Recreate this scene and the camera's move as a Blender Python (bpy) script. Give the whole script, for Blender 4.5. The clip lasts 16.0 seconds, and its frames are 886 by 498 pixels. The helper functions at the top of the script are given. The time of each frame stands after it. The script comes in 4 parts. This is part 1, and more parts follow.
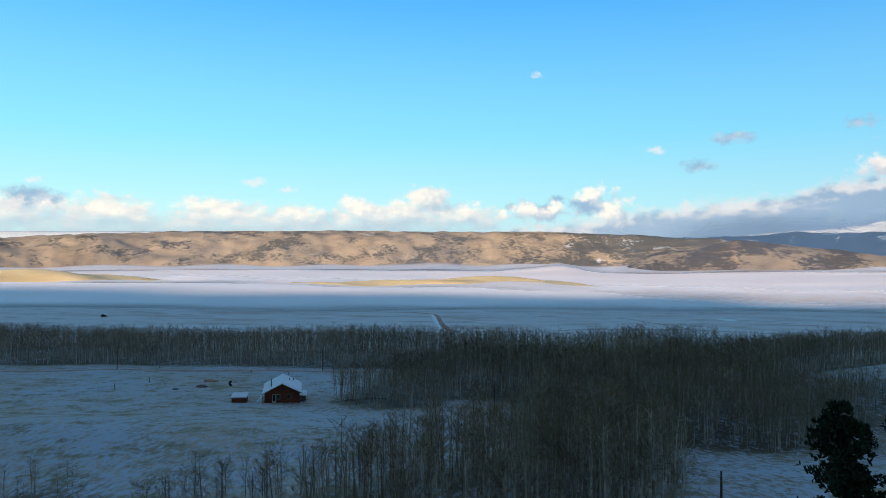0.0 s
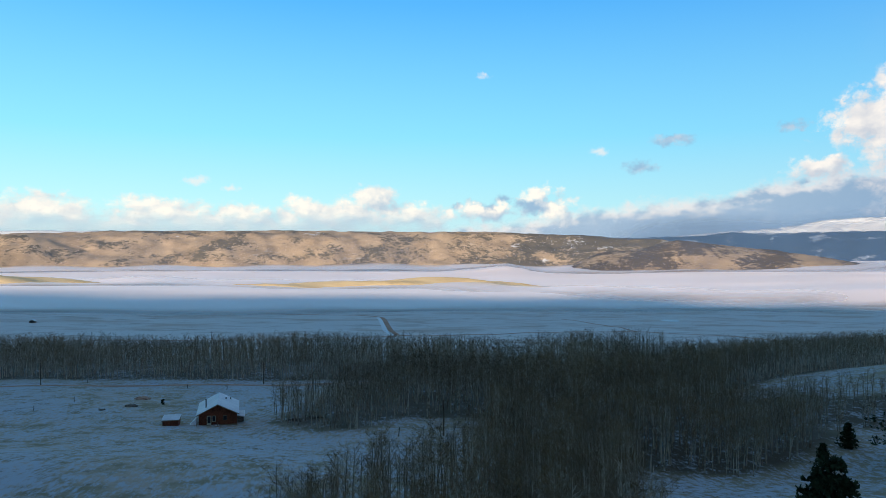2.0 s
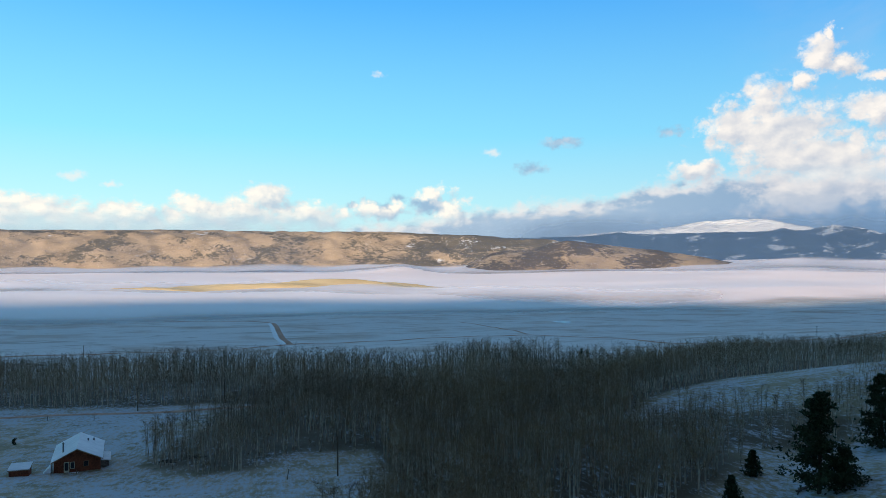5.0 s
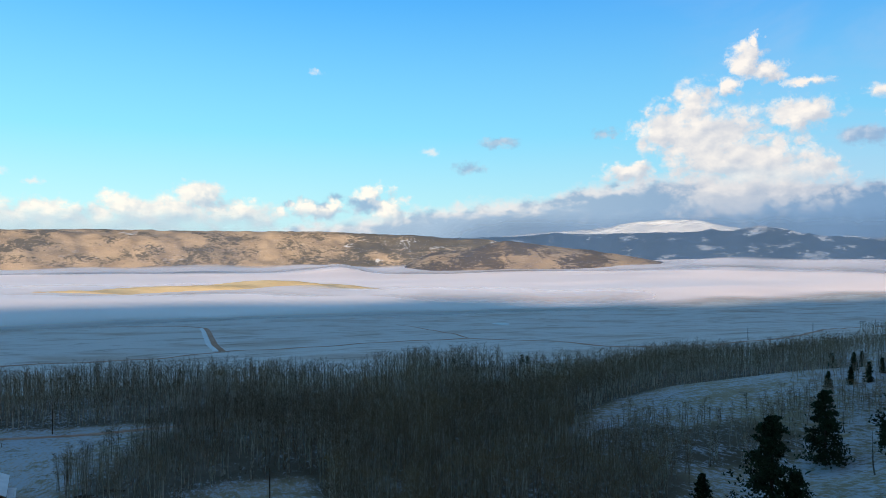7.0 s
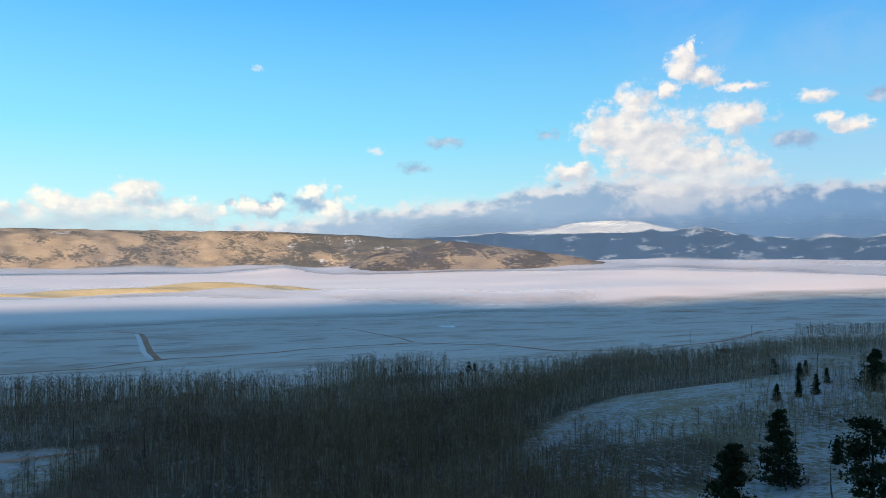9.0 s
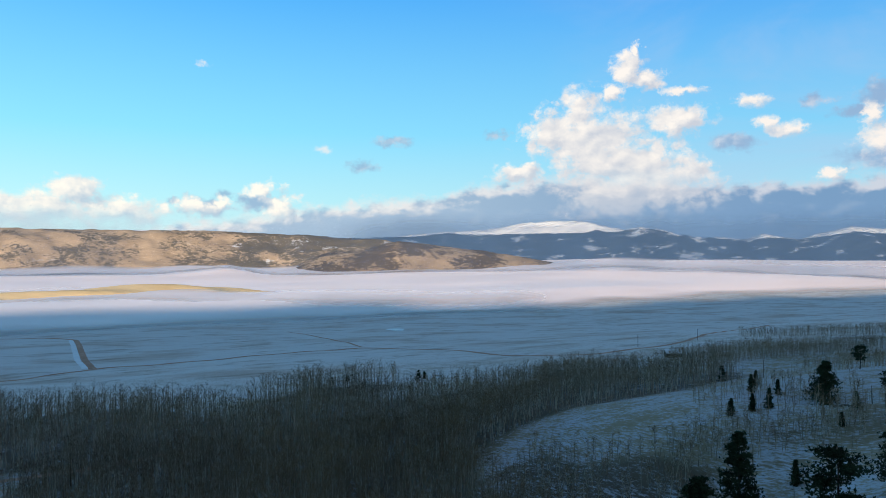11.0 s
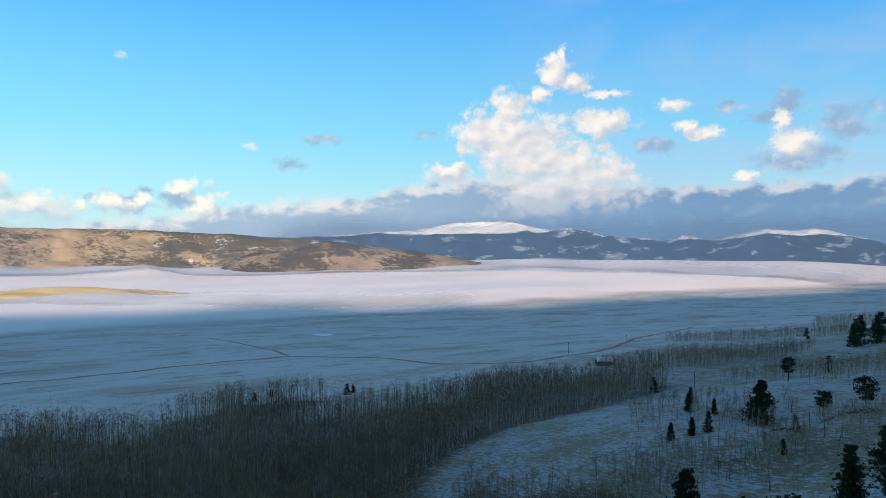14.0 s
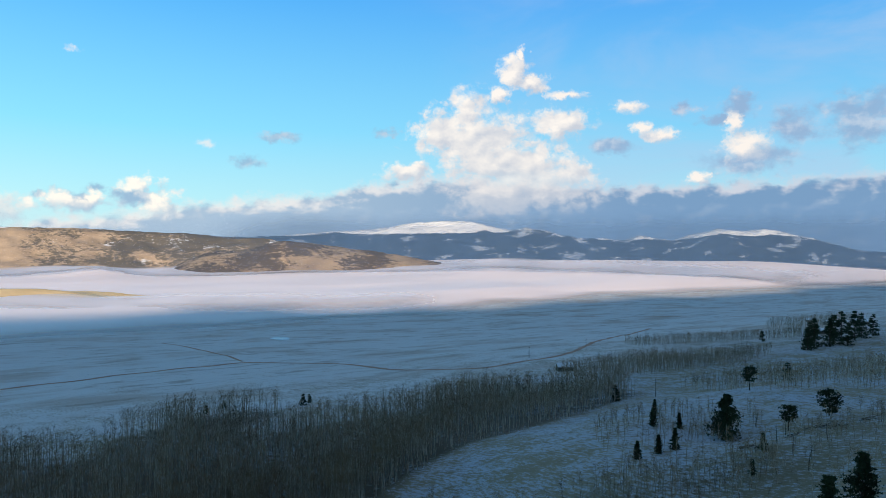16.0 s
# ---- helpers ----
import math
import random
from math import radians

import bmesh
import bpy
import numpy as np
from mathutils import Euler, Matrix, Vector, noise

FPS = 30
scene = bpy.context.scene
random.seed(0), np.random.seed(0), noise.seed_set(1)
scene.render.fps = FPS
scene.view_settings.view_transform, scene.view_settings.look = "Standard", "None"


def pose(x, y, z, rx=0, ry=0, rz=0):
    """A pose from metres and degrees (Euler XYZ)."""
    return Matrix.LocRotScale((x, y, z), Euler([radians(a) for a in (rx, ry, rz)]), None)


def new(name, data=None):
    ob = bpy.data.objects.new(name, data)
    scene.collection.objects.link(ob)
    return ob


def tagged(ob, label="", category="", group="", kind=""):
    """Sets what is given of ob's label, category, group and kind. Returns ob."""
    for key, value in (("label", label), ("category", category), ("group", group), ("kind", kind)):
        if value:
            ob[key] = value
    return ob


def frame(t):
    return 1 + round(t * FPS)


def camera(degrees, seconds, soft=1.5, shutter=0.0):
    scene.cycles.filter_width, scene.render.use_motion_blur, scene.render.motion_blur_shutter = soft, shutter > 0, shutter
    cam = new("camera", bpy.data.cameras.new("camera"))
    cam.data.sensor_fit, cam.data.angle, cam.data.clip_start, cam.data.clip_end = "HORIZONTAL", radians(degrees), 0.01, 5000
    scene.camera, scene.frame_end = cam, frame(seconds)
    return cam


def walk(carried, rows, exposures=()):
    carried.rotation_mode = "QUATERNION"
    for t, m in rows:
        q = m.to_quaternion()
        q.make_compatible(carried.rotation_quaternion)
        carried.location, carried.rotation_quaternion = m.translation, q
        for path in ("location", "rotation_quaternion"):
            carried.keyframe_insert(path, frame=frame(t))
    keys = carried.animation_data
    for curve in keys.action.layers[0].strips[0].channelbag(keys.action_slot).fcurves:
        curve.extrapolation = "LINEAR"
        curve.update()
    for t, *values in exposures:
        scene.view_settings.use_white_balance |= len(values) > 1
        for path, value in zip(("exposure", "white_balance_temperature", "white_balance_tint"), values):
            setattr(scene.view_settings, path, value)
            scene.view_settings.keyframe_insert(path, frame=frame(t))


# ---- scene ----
EXPO = 0.55
cam = camera(62.98, 16.0, soft=0.75)
PATH = [
    (0, 0.00, 0.00, 0.00, 90.098, 0.015, -0.274),
    (0.5, -0.04, 2.06, 0.72, 90.091, 0.016, -1.254),
    (1, -0.05, 4.13, 1.47, 90.082, 0.020, -2.334),
    (1.5, -0.03, 6.19, 2.23, 90.072, 0.026, -3.429),
    (2, 0.03, 8.25, 3.00, 90.061, 0.034, -4.484),
    (2.5, 0.12, 10.31, 3.80, 90.049, 0.044, -5.814),
    (3, 0.25, 12.36, 4.60, 90.037, 0.054, -7.316),
    (3.5, 0.41, 14.41, 5.42, 90.024, 0.064, -8.728),
    (4, 0.61, 16.46, 6.26, 90.010, 0.073, -10.109),
    (4.5, 0.85, 18.51, 7.10, 89.996, 0.081, -11.505),
    (5, 1.13, 20.55, 7.96, 89.982, 0.088, -12.791),
    (7.5, 3.07, 30.70, 12.38, 89.914, 0.087, -18.789),
    (8, 3.58, 32.72, 13.29, 89.901, 0.079, -19.865),
    (8.5, 4.13, 34.72, 14.20, 89.888, 0.068, -20.935),
    (9, 4.72, 36.73, 15.12, 89.876, 0.054, -22.008),
    (11.5, 8.28, 46.63, 19.72, 89.819, -0.054, -27.068),
    (12, 9.13, 48.59, 20.64, 89.809, -0.081, -28.047),
    (12.5, 10.01, 50.54, 21.56, 89.798, -0.109, -29.000),
    (13, 10.94, 52.48, 22.48, 89.787, -0.137, -29.913),
    (13.5, 11.91, 54.42, 23.39, 89.776, -0.165, -30.777),
    (14, 12.93, 56.34, 24.29, 89.764, -0.193, -31.651),
    (14.5, 14.00, 58.25, 25.20, 89.752, -0.219, -32.507),
    (15, 15.11, 60.15, 26.09, 89.739, -0.243, -33.328),
    (15.5, 16.27, 62.05, 26.98, 89.725, -0.264, -34.121),
    (16, 17.47, 63.93, 27.86, 89.710, -0.281, -34.872),
]
walk(cam, [(t, pose(*place)) for t, *place in PATH], [(0, EXPO)])

# ---- light ----
SUN_AZ, SUN_EL = 210.0, 10.0  # degrees from +y towards +x; behind the camera and to its left


def math_node(tree, op, a, b=None, c=None, clamp=False):
    n = tree.nodes.new("ShaderNodeMath")
    n.operation, n.use_clamp = op, clamp
    for k, v in enumerate((a, b, c)):
        if v is None:
            continue
        if isinstance(v, (int, float)):
            n.inputs[k].default_value = v
        else:
            tree.links.new(v, n.inputs[k])
    return n.outputs[0]


def vec_node(tree, op, a, b=None, c=None):
    n = tree.nodes.new("ShaderNodeVectorMath")
    n.operation = op
    for k, v in enumerate((a, b, c)):
        if v is None:
            continue
        if isinstance(v, (tuple, list)):
            n.inputs[k].default_value = v
        else:
            tree.links.new(v, n.inputs[k])
    return n.outputs["Value"] if op in ("LENGTH", "DOT_PRODUCT", "DISTANCE") else n.outputs[0]


def noise_node(tree, vec, scale, detail=4.0, rough=0.5, distort=0.0):
    n = tree.nodes.new("ShaderNodeTexNoise")
    n.inputs["Scale"].default_value, n.inputs["Detail"].default_value = scale, detail
    n.inputs["Roughness"].default_value, n.inputs["Distortion"].default_value = rough, distort
    if vec is not None:
        tree.links.new(vec, n.inputs["Vector"])
    return n.outputs["Fac"]


def step_node(tree, value, low, high, to_low=0.0, to_high=1.0):
    n = tree.nodes.new("ShaderNodeMapRange")
    n.interpolation_type = "SMOOTHSTEP"
    tree.links.new(value, n.inputs["Value"])
    for key, v in (("From Min", low), ("From Max", high), ("To Min", to_low), ("To Max", to_high)):
        n.inputs[key].default_value = v
    return n.outputs["Result"]


def mix_node(tree, fac, a, b, blend="MIX"):
    n = tree.nodes.new("ShaderNodeMix")
    n.data_type, n.blend_type = "RGBA", blend
    for key, v in ((0, fac), (6, a), (7, b)):
        if isinstance(v, (int, float)):
            n.inputs[key].default_value = v
        elif isinstance(v, (tuple, list)):
            n.inputs[key].default_value = (*v[:3], 1)
        else:
            tree.links.new(v, n.inputs[key])
    return n.outputs[2]


def ramp_node(tree, value, stops):
    n = tree.nodes.new("ShaderNodeValToRGB")
    el = n.color_ramp.elements
    while len(el) < len(stops):
        el.new(0.5)
    for e, (p, c) in zip(el, stops):
        e.position, e.color = p, (*c, 1)
    tree.links.new(value, n.inputs[0])
    return n.outputs[0]


# Clouds: azimuth, elevation, half width and half height in degrees.
TOWER = [
    (40.3, 13.4, 1.15, 1.1), (41.8, 12.4, 1.4, 0.7), (39.1, 11.8, 0.9, 0.7), (41.0, 14.5, 0.45, 0.55), (36.5, 10.5, 1.7, 1.5),
    (34.5, 8.6, 1.8, 1.8), (37.8, 8.0, 4.0, 2.8), (40.3, 6.0, 5.1, 2.4), (44.0, 9.4, 2.3, 1.1), (42.7, 4.9, 4.0, 2.0),
    (44.7, 5.3, 1.6, 1.6), (32.2, 5.8, 2.1, 0.75), (39.2, 3.8, 4.0, 1.6),
]
PUFFS = [
    (49.2, 10.57, 1.15, 0.5), (51.4, 8.37, 1.6, 0.55), (50.2, 8.95, 0.8, 0.6), (57.7, 7.37, 1.8, 1.1), (56.7, 9.1, 0.65, 0.75),
    (54.3, 5.1, 1.0, 0.45), (44.4, 11.6, 1.3, 0.35),
]
LOW = [
    (-0.9, 4.0, 1.45, 1.05), (-3.5, 2.5, 4.0, 1.1), (1.9, 2.5, 3.0, 0.95), (-6.3, 3.15, 1.5, 0.85), (-10.5, 2.5, 2.7, 0.85),
    (-16.0, 1.8, 17.0, 1.0), (-17.0, 2.6, 3.5, 0.95), (-25.0, 2.5, 3.5, 1.1), (-30.5, 2.3, 3.6, 1.1), (7.4, 3.0, 1.4, 0.6), (9.2, 3.4, 0.9, 0.5),
    (12.2, 4.4, 1.1, 0.55), (13.5, 3.0, 1.1, 0.65),
]
DULL = [
    (57.8, 6.4, 2.8, 1.0), (60.6, 8.6, 1.7, 1.1), (55.6, 9.2, 1.3, 0.45), (57.0, 10.4, 1.2, 0.9), (64.8, 8.8, 2.3, 1.8),
    (48.1, 7.6, 1.6, 0.6), (53.5, 10.4, 0.75, 0.5), (70.0, 8.0, 3.0, 1.6), (8.1, 3.1, 1.8, 0.8), (11.7, 3.6, 1.5, 0.7), (-29.2, 3.6, 2.0, 1.0),
]
SCRAPS = [(22.2, 8.27, 1.75, 0.42), (19.7, 6.31, 1.3, 0.55), (30.3, 8.75, 1.1, 0.42), (5.7, 3.47, 0.7, 0.27), (9.4, 3.95, 0.8, 0.35)]
WISPS = [(16.6, 7.56, 0.8, 0.38), (-14.1, 5.2, 0.85, 0.35), (7.7, 13.5, 0.55, 0.22), (-29.2, 4.8, 0.55, 0.18), (-11.9, 4.7, 0.6, 0.22), (14.6, 3.9, 0.5, 0.2)]
# The long grey bank: elevation of its top by azimuth.
BANK = [(-40, 0.6), (3, 0.9), (6, 1.9), (10, 2.2), (14.6, 3.0), (20, 3.7), (25, 3.95), (28.5, 4.8), (33.8, 5.5), (40, 5.0), (46, 4.8), (53, 4.8), (60.6, 5.0), (66, 5.2), (80, 6.0)]


def sky_world():
    world = bpy.data.worlds.new("sky")
    scene.world = world
    world.use_nodes = True
    tr = world.node_tree
    tr.nodes.clear()
    coord = tr.nodes.new("ShaderNodeTexCoord").outputs["Generated"]
    sep = tr.nodes.new("ShaderNodeSeparateXYZ")
    tr.links.new(coord, sep.inputs[0])
    az = math_node(tr, "MULTIPLY", math_node(tr, "ARCTAN2", sep.outputs[0], sep.outputs[1]), 180 / math.pi)
    el = math_node(tr, "MULTIPLY", math_node(tr, "ARCSINE", sep.outputs[2]), 180 / math.pi)
    comb = tr.nodes.new("ShaderNodeCombineXYZ")
    tr.links.new(az, comb.inputs[0])
    tr.links.new(el, comb.inputs[1])
    flat = comb.outputs[0]
    # clear sky: physical sky, with the deep cyan of the clear cold air
    sky = tr.nodes.new("ShaderNodeTexSky")
    sky.sky_type, sky.sun_disc = "NISHITA", False
    sky.sun_elevation, sky.sun_rotation = radians(SUN_EL), radians(SUN_AZ)
    high = math_node(tr, "DIVIDE", el, 40.0, clamp=True)
    blue = ramp_node(tr, high, [(0.0, (0.62, 0.86, 0.92)), (0.09, (0.46, 0.88, 1.0)), (0.22, (0.25, 0.76, 1.05)), (0.47, (0.085, 0.47, 1.02)), (0.74, (0.075, 0.37, 0.86)), (1.0, (0.090, 0.160, 0.250))])
    nishita = vec_node(tr, "SCALE", sky.outputs[0])
    nishita.node.inputs["Scale"].default_value = 0.10
    clear = mix_node(tr, 0.08, blue, nishita)
    glow = ramp_node(tr, step_node(tr, az, -40.0, 65.0), [(0.0, (1.22, 1.14, 1.06)), (0.5, (1.02, 1.01, 1.0)), (1.0, (0.90, 0.86, 0.92))])
    clear = mix_node(tr, 1.0, clear, glow, "MULTIPLY")
    # unseen sky behind, dimmed to lower the light on the foreground
    behind = step_node(tr, sep.outputs[1], -0.35, 0.30, 0.55, 1.0)
    clear = vec_node(tr, "SCALE", clear)
    tr.links.new(behind, clear.node.inputs["Scale"])
    # thin slanting veils high on the right
    side = step_node(tr, az, 25.0, 62.0)
    slant = vec_node(tr, "ADD", vec_node(tr, "MULTIPLY", flat, (0.05, 0.13, 1)), (0.3, 0.2, 0))
    turn = tr.nodes.new("ShaderNodeVectorRotate")
    turn.rotation_type = "Z_AXIS"
    turn.inputs["Angle"].default_value = radians(-22)
    tr.links.new(slant, turn.inputs["Vector"])
    thin = noise_node(tr, turn.outputs[0], 1.2, 6, 0.55, 0.5)
    thin = math_node(tr, "MULTIPLY", step_node(tr, thin, 0.40, 0.74), math_node(tr, "MULTIPLY", side, 0.62))
    clear = mix_node(tr, thin, clear, (0.46, 0.58, 0.80))
    # billows: a coarse and a fine stir of the plan
    def stirred(scale, amount):
        n = tr.nodes.new("ShaderNodeTexNoise")
        n.inputs["Scale"].default_value, n.inputs["Detail"].default_value, n.inputs["Roughness"].default_value = scale, 7, 0.60
        tr.links.new(flat, n.inputs["Vector"])
        return vec_node(tr, "ADD", flat, vec_node(tr, "MULTIPLY", vec_node(tr, "SUBTRACT", n.outputs["Color"], (0.5, 0.5, 0.5)), (*amount, 0)))

    wide_stir, fine_stir = stirred(0.55, (3.6, 2.2)), stirred(1.5, (1.9, 0.9))

    def field(blobs, at, blend=0.22):
        total = None
        for a, e, ra, re in blobs:
            far = vec_node(tr, "LENGTH", vec_node(tr, "MULTIPLY_ADD", at, (1 / ra, 1 / re, 0), (-a / ra, -e / re, 0)))
            total = far if total is None else math_node(tr, "SMOOTH_MIN", total, far, blend)
        return math_node(tr, "SUBTRACT", 1.0, total)

    fine = vec_node(tr, "MULTIPLY", flat, (0.55, 0.85, 1))
    rough = math_node(tr, "SUBTRACT", noise_node(tr, fine, 1.0, 9, 0.62, 0.3), 0.5)
    puff = tr.nodes.new("ShaderNodeTexVoronoi")
    puff.feature, puff.inputs["Scale"].default_value = "SMOOTH_F1", 0.85
    puff.inputs["Detail"].default_value, puff.inputs["Roughness"].default_value, puff.inputs["Smoothness"].default_value = 3.0, 0.55, 0.6
    tr.links.new(fine_stir, puff.inputs["Vector"])
    puff.voronoi_dimensions = "2D"
    knob = math_node(tr, "SUBTRACT", 0.55, puff.outputs["Distance"])
    soft1 = noise_node(tr, fine, 0.8, 3.2, 0.5, 0.2)
    soft2 = noise_node(tr, vec_node(tr, "ADD", fine, (-0.26, 0.36, 0)), 0.8, 3.2, 0.5, 0.2)
    relief = math_node(tr, "MULTIPLY_ADD", math_node(tr, "SUBTRACT", soft1, soft2), 1.5, math_node(tr, "MULTIPLY", knob, 0.22))

    # the grey bank over the mountains
    place = math_node(tr, "MULTIPLY_ADD", az, 1 / 120, 40 / 120, clamp=True)
    top = math_node(tr, "MULTIPLY", ramp_node(tr, place, [((a + 40) / 120, (v / 10,) * 3) for a, v in BANK]), 10.0)
    depth = math_node(tr, "ADD", math_node(tr, "SUBTRACT", top, el), math_node(tr, "MULTIPLY_ADD", rough, 1.5, math_node(tr, "MULTIPLY", knob, 0.5)))
    dark = step_node(tr, az, 14.0, 54.0)
    body = mix_node(tr, dark, (0.40, 0.53, 0.68), (0.185, 0.325, 0.53))
    body = mix_node(tr, math_node(tr, "MULTIPLY", step_node(tr, math_node(tr, "MULTIPLY_ADD", relief, -2.2, depth), 1.25, 0.15), 0.90), body, mix_node(tr, dark, (0.92, 0.88, 0.84), (0.66, 0.68, 0.75)))
    body = mix_node(tr, math_node(tr, "MULTIPLY", step_node(tr, relief, -0.05, 0.35), 0.16), body, (0.62, 0.69, 0.78))
    out = mix_node(tr, step_node(tr, depth, -0.45, 0.65, 0.0, 0.96), clear, body)
    # mauve and grey scraps
    dull = math_node(tr, "MULTIPLY_ADD", rough, 1.9, field(DULL, wide_stir))
    out = mix_node(tr, step_node(tr, dull, -0.40, 0.60, 0.0, 0.80), out, mix_node(tr, step_node(tr, relief, -0.20, 0.30), (0.30, 0.42, 0.62), (0.60, 0.64, 0.74)))
    scraps = math_node(tr, "MULTIPLY_ADD", rough, 2.0, field(SCRAPS, fine_stir))
    out = mix_node(tr, step_node(tr, scraps, -0.25, 0.75, 0.0, 0.80), out, mix_node(tr, step_node(tr, relief, -0.15, 0.30), (0.30, 0.47, 0.66), (0.56, 0.62, 0.72)))
    wisps = math_node(tr, "MULTIPLY_ADD", rough, 2.2, field(WISPS, fine_stir))
    out = mix_node(tr, step_node(tr, wisps, -0.40, 0.90, 0.0, 0.65), out, (0.95, 0.88, 0.83))
    # sunlit heaps: bright where they face the low sun on the left, grey and fading towards their feet
    for blobs, at, shade, warm, feet, wide in (
            ([(a, e, ra * 1.12, re * 1.2) for a, e, ra, re in LOW], wide_stir, (0.52, 0.63, 0.73), (1.06, 0.99, 0.88), (1.2, 3.2), 0.72),
            (TOWER, wide_stir, (0.60, 0.63, 0.70), (1.00, 0.93, 0.86), (2.4, 6.6), 0.74),
            (PUFFS, fine_stir, (0.55, 0.62, 0.72), (0.98, 0.90, 0.83), (2.0, 4.0), 0.95)):
        here = math_node(tr, "ADD", field(blobs, at), math_node(tr, "MULTIPLY_ADD", rough, 1.5, math_node(tr, "MULTIPLY", knob, 0.5)))
        sunward = field(blobs, vec_node(tr, "ADD", at, (-0.55, 0.55, 0)))
        facing = math_node(tr, "SUBTRACT", field(blobs, at), sunward)
        lit = math_node(tr, "ADD", math_node(tr, "MULTIPLY", facing, 0.75), math_node(tr, "MULTIPLY_ADD", relief, 1.25, 0.50), clamp=True)
        foot = step_node(tr, math_node(tr, "MULTIPLY_ADD", rough, 3.5, el), *feet, 0.0, 1.0)
        lit = math_node(tr, "MULTIPLY", lit, math_node(tr, "MULTIPLY_ADD", foot, 0.70, 0.30))
        cover = math_node(tr, "MULTIPLY", step_node(tr, here, -0.48, wide - 0.40, 0.0, 0.96), math_node(tr, "MULTIPLY_ADD", foot, 0.42, 0.58))
        out = mix_node(tr, cover, out, mix_node(tr, lit, shade, warm))
    # below the horizon: nothing but ground light
    out = mix_node(tr, step_node(tr, el, -3.0, -0.6), (0.10, 0.13, 0.17), out)
    bg = tr.nodes.new("ShaderNodeBackground")
    tr.links.new(out, bg.inputs["Color"])
    bg.inputs["Strength"].default_value = 0.70
    end = tr.nodes.new("ShaderNodeOutputWorld")
    tr.links.new(bg.outputs[0], end.inputs[0])


sky_world()
sun = new("sun", bpy.data.lights.new("sun", "SUN"))
sun.data.energy, sun.data.angle, sun.data.color = 5.0, radians(1.0), (1.0, 0.82, 0.62)
toward = Vector((math.sin(radians(SUN_AZ)) * math.cos(radians(SUN_EL)), math.cos(radians(SUN_AZ)) * math.cos(radians(SUN_EL)), math.sin(radians(SUN_EL))))
sun.matrix_world = Matrix.Translation((0, -300, 500)) @ toward.to_track_quat("Z", "Y").to_matrix().to_4x4()


# ---- materials ----
def material(name, rough=0.9, metal=0.0):
    m = bpy.data.materials.new(name)
    m.use_nodes = True
    bsdf = m.node_tree.nodes["Principled BSDF"]
    bsdf.inputs["Roughness"].default_value, bsdf.inputs["Metallic"].default_value = rough, metal
    bsdf.inputs["Specular IOR Level"].default_value = 0.2
    return m, m.node_tree, bsdf


def place_node(tr):
    return tr.nodes.new("ShaderNodeNewGeometry").outputs["Position"]


def bump(tr, bsdf, height, strength=0.4, distance=0.1):
    b = tr.nodes.new("ShaderNodeBump")
    b.inputs["Strength"].default_value, b.inputs["Distance"].default_value = strength, distance
    tr.links.new(height, b.inputs["Height"])
    tr.links.new(b.outputs[0], bsdf.inputs["Normal"])


def mottled(name, dark, light, scale, rough=0.9, detail=6, metal=0.0, bumps=0.3, size=0.05, per_object=0.0):
    m, tr, bsdf = material(name, rough, metal)
    pos = place_node(tr)
    n = noise_node(tr, pos, scale, detail, 0.6)
    big = noise_node(tr, pos, scale * 0.13, 3, 0.5)
    k = math_node(tr, "MULTIPLY_ADD", math_node(tr, "SUBTRACT", big, 0.5), 0.8, n)
    col = mix_node(tr, step_node(tr, k, 0.3, 0.7), dark, light)
    if per_object:
        info = tr.nodes.new("ShaderNodeObjectInfo").outputs["Random"]
        hsv = tr.nodes.new("ShaderNodeHueSaturation")
        tr.links.new(math_node(tr, "MULTIPLY_ADD", info, per_object, 1 - per_object / 2), hsv.inputs["Value"])
        tr.links.new(col, hsv.inputs["Color"])
        col = hsv.outputs[0]
    tr.links.new(col, bsdf.inputs["Base Color"])
    bump(tr, bsdf, n, bumps, size)
    return m


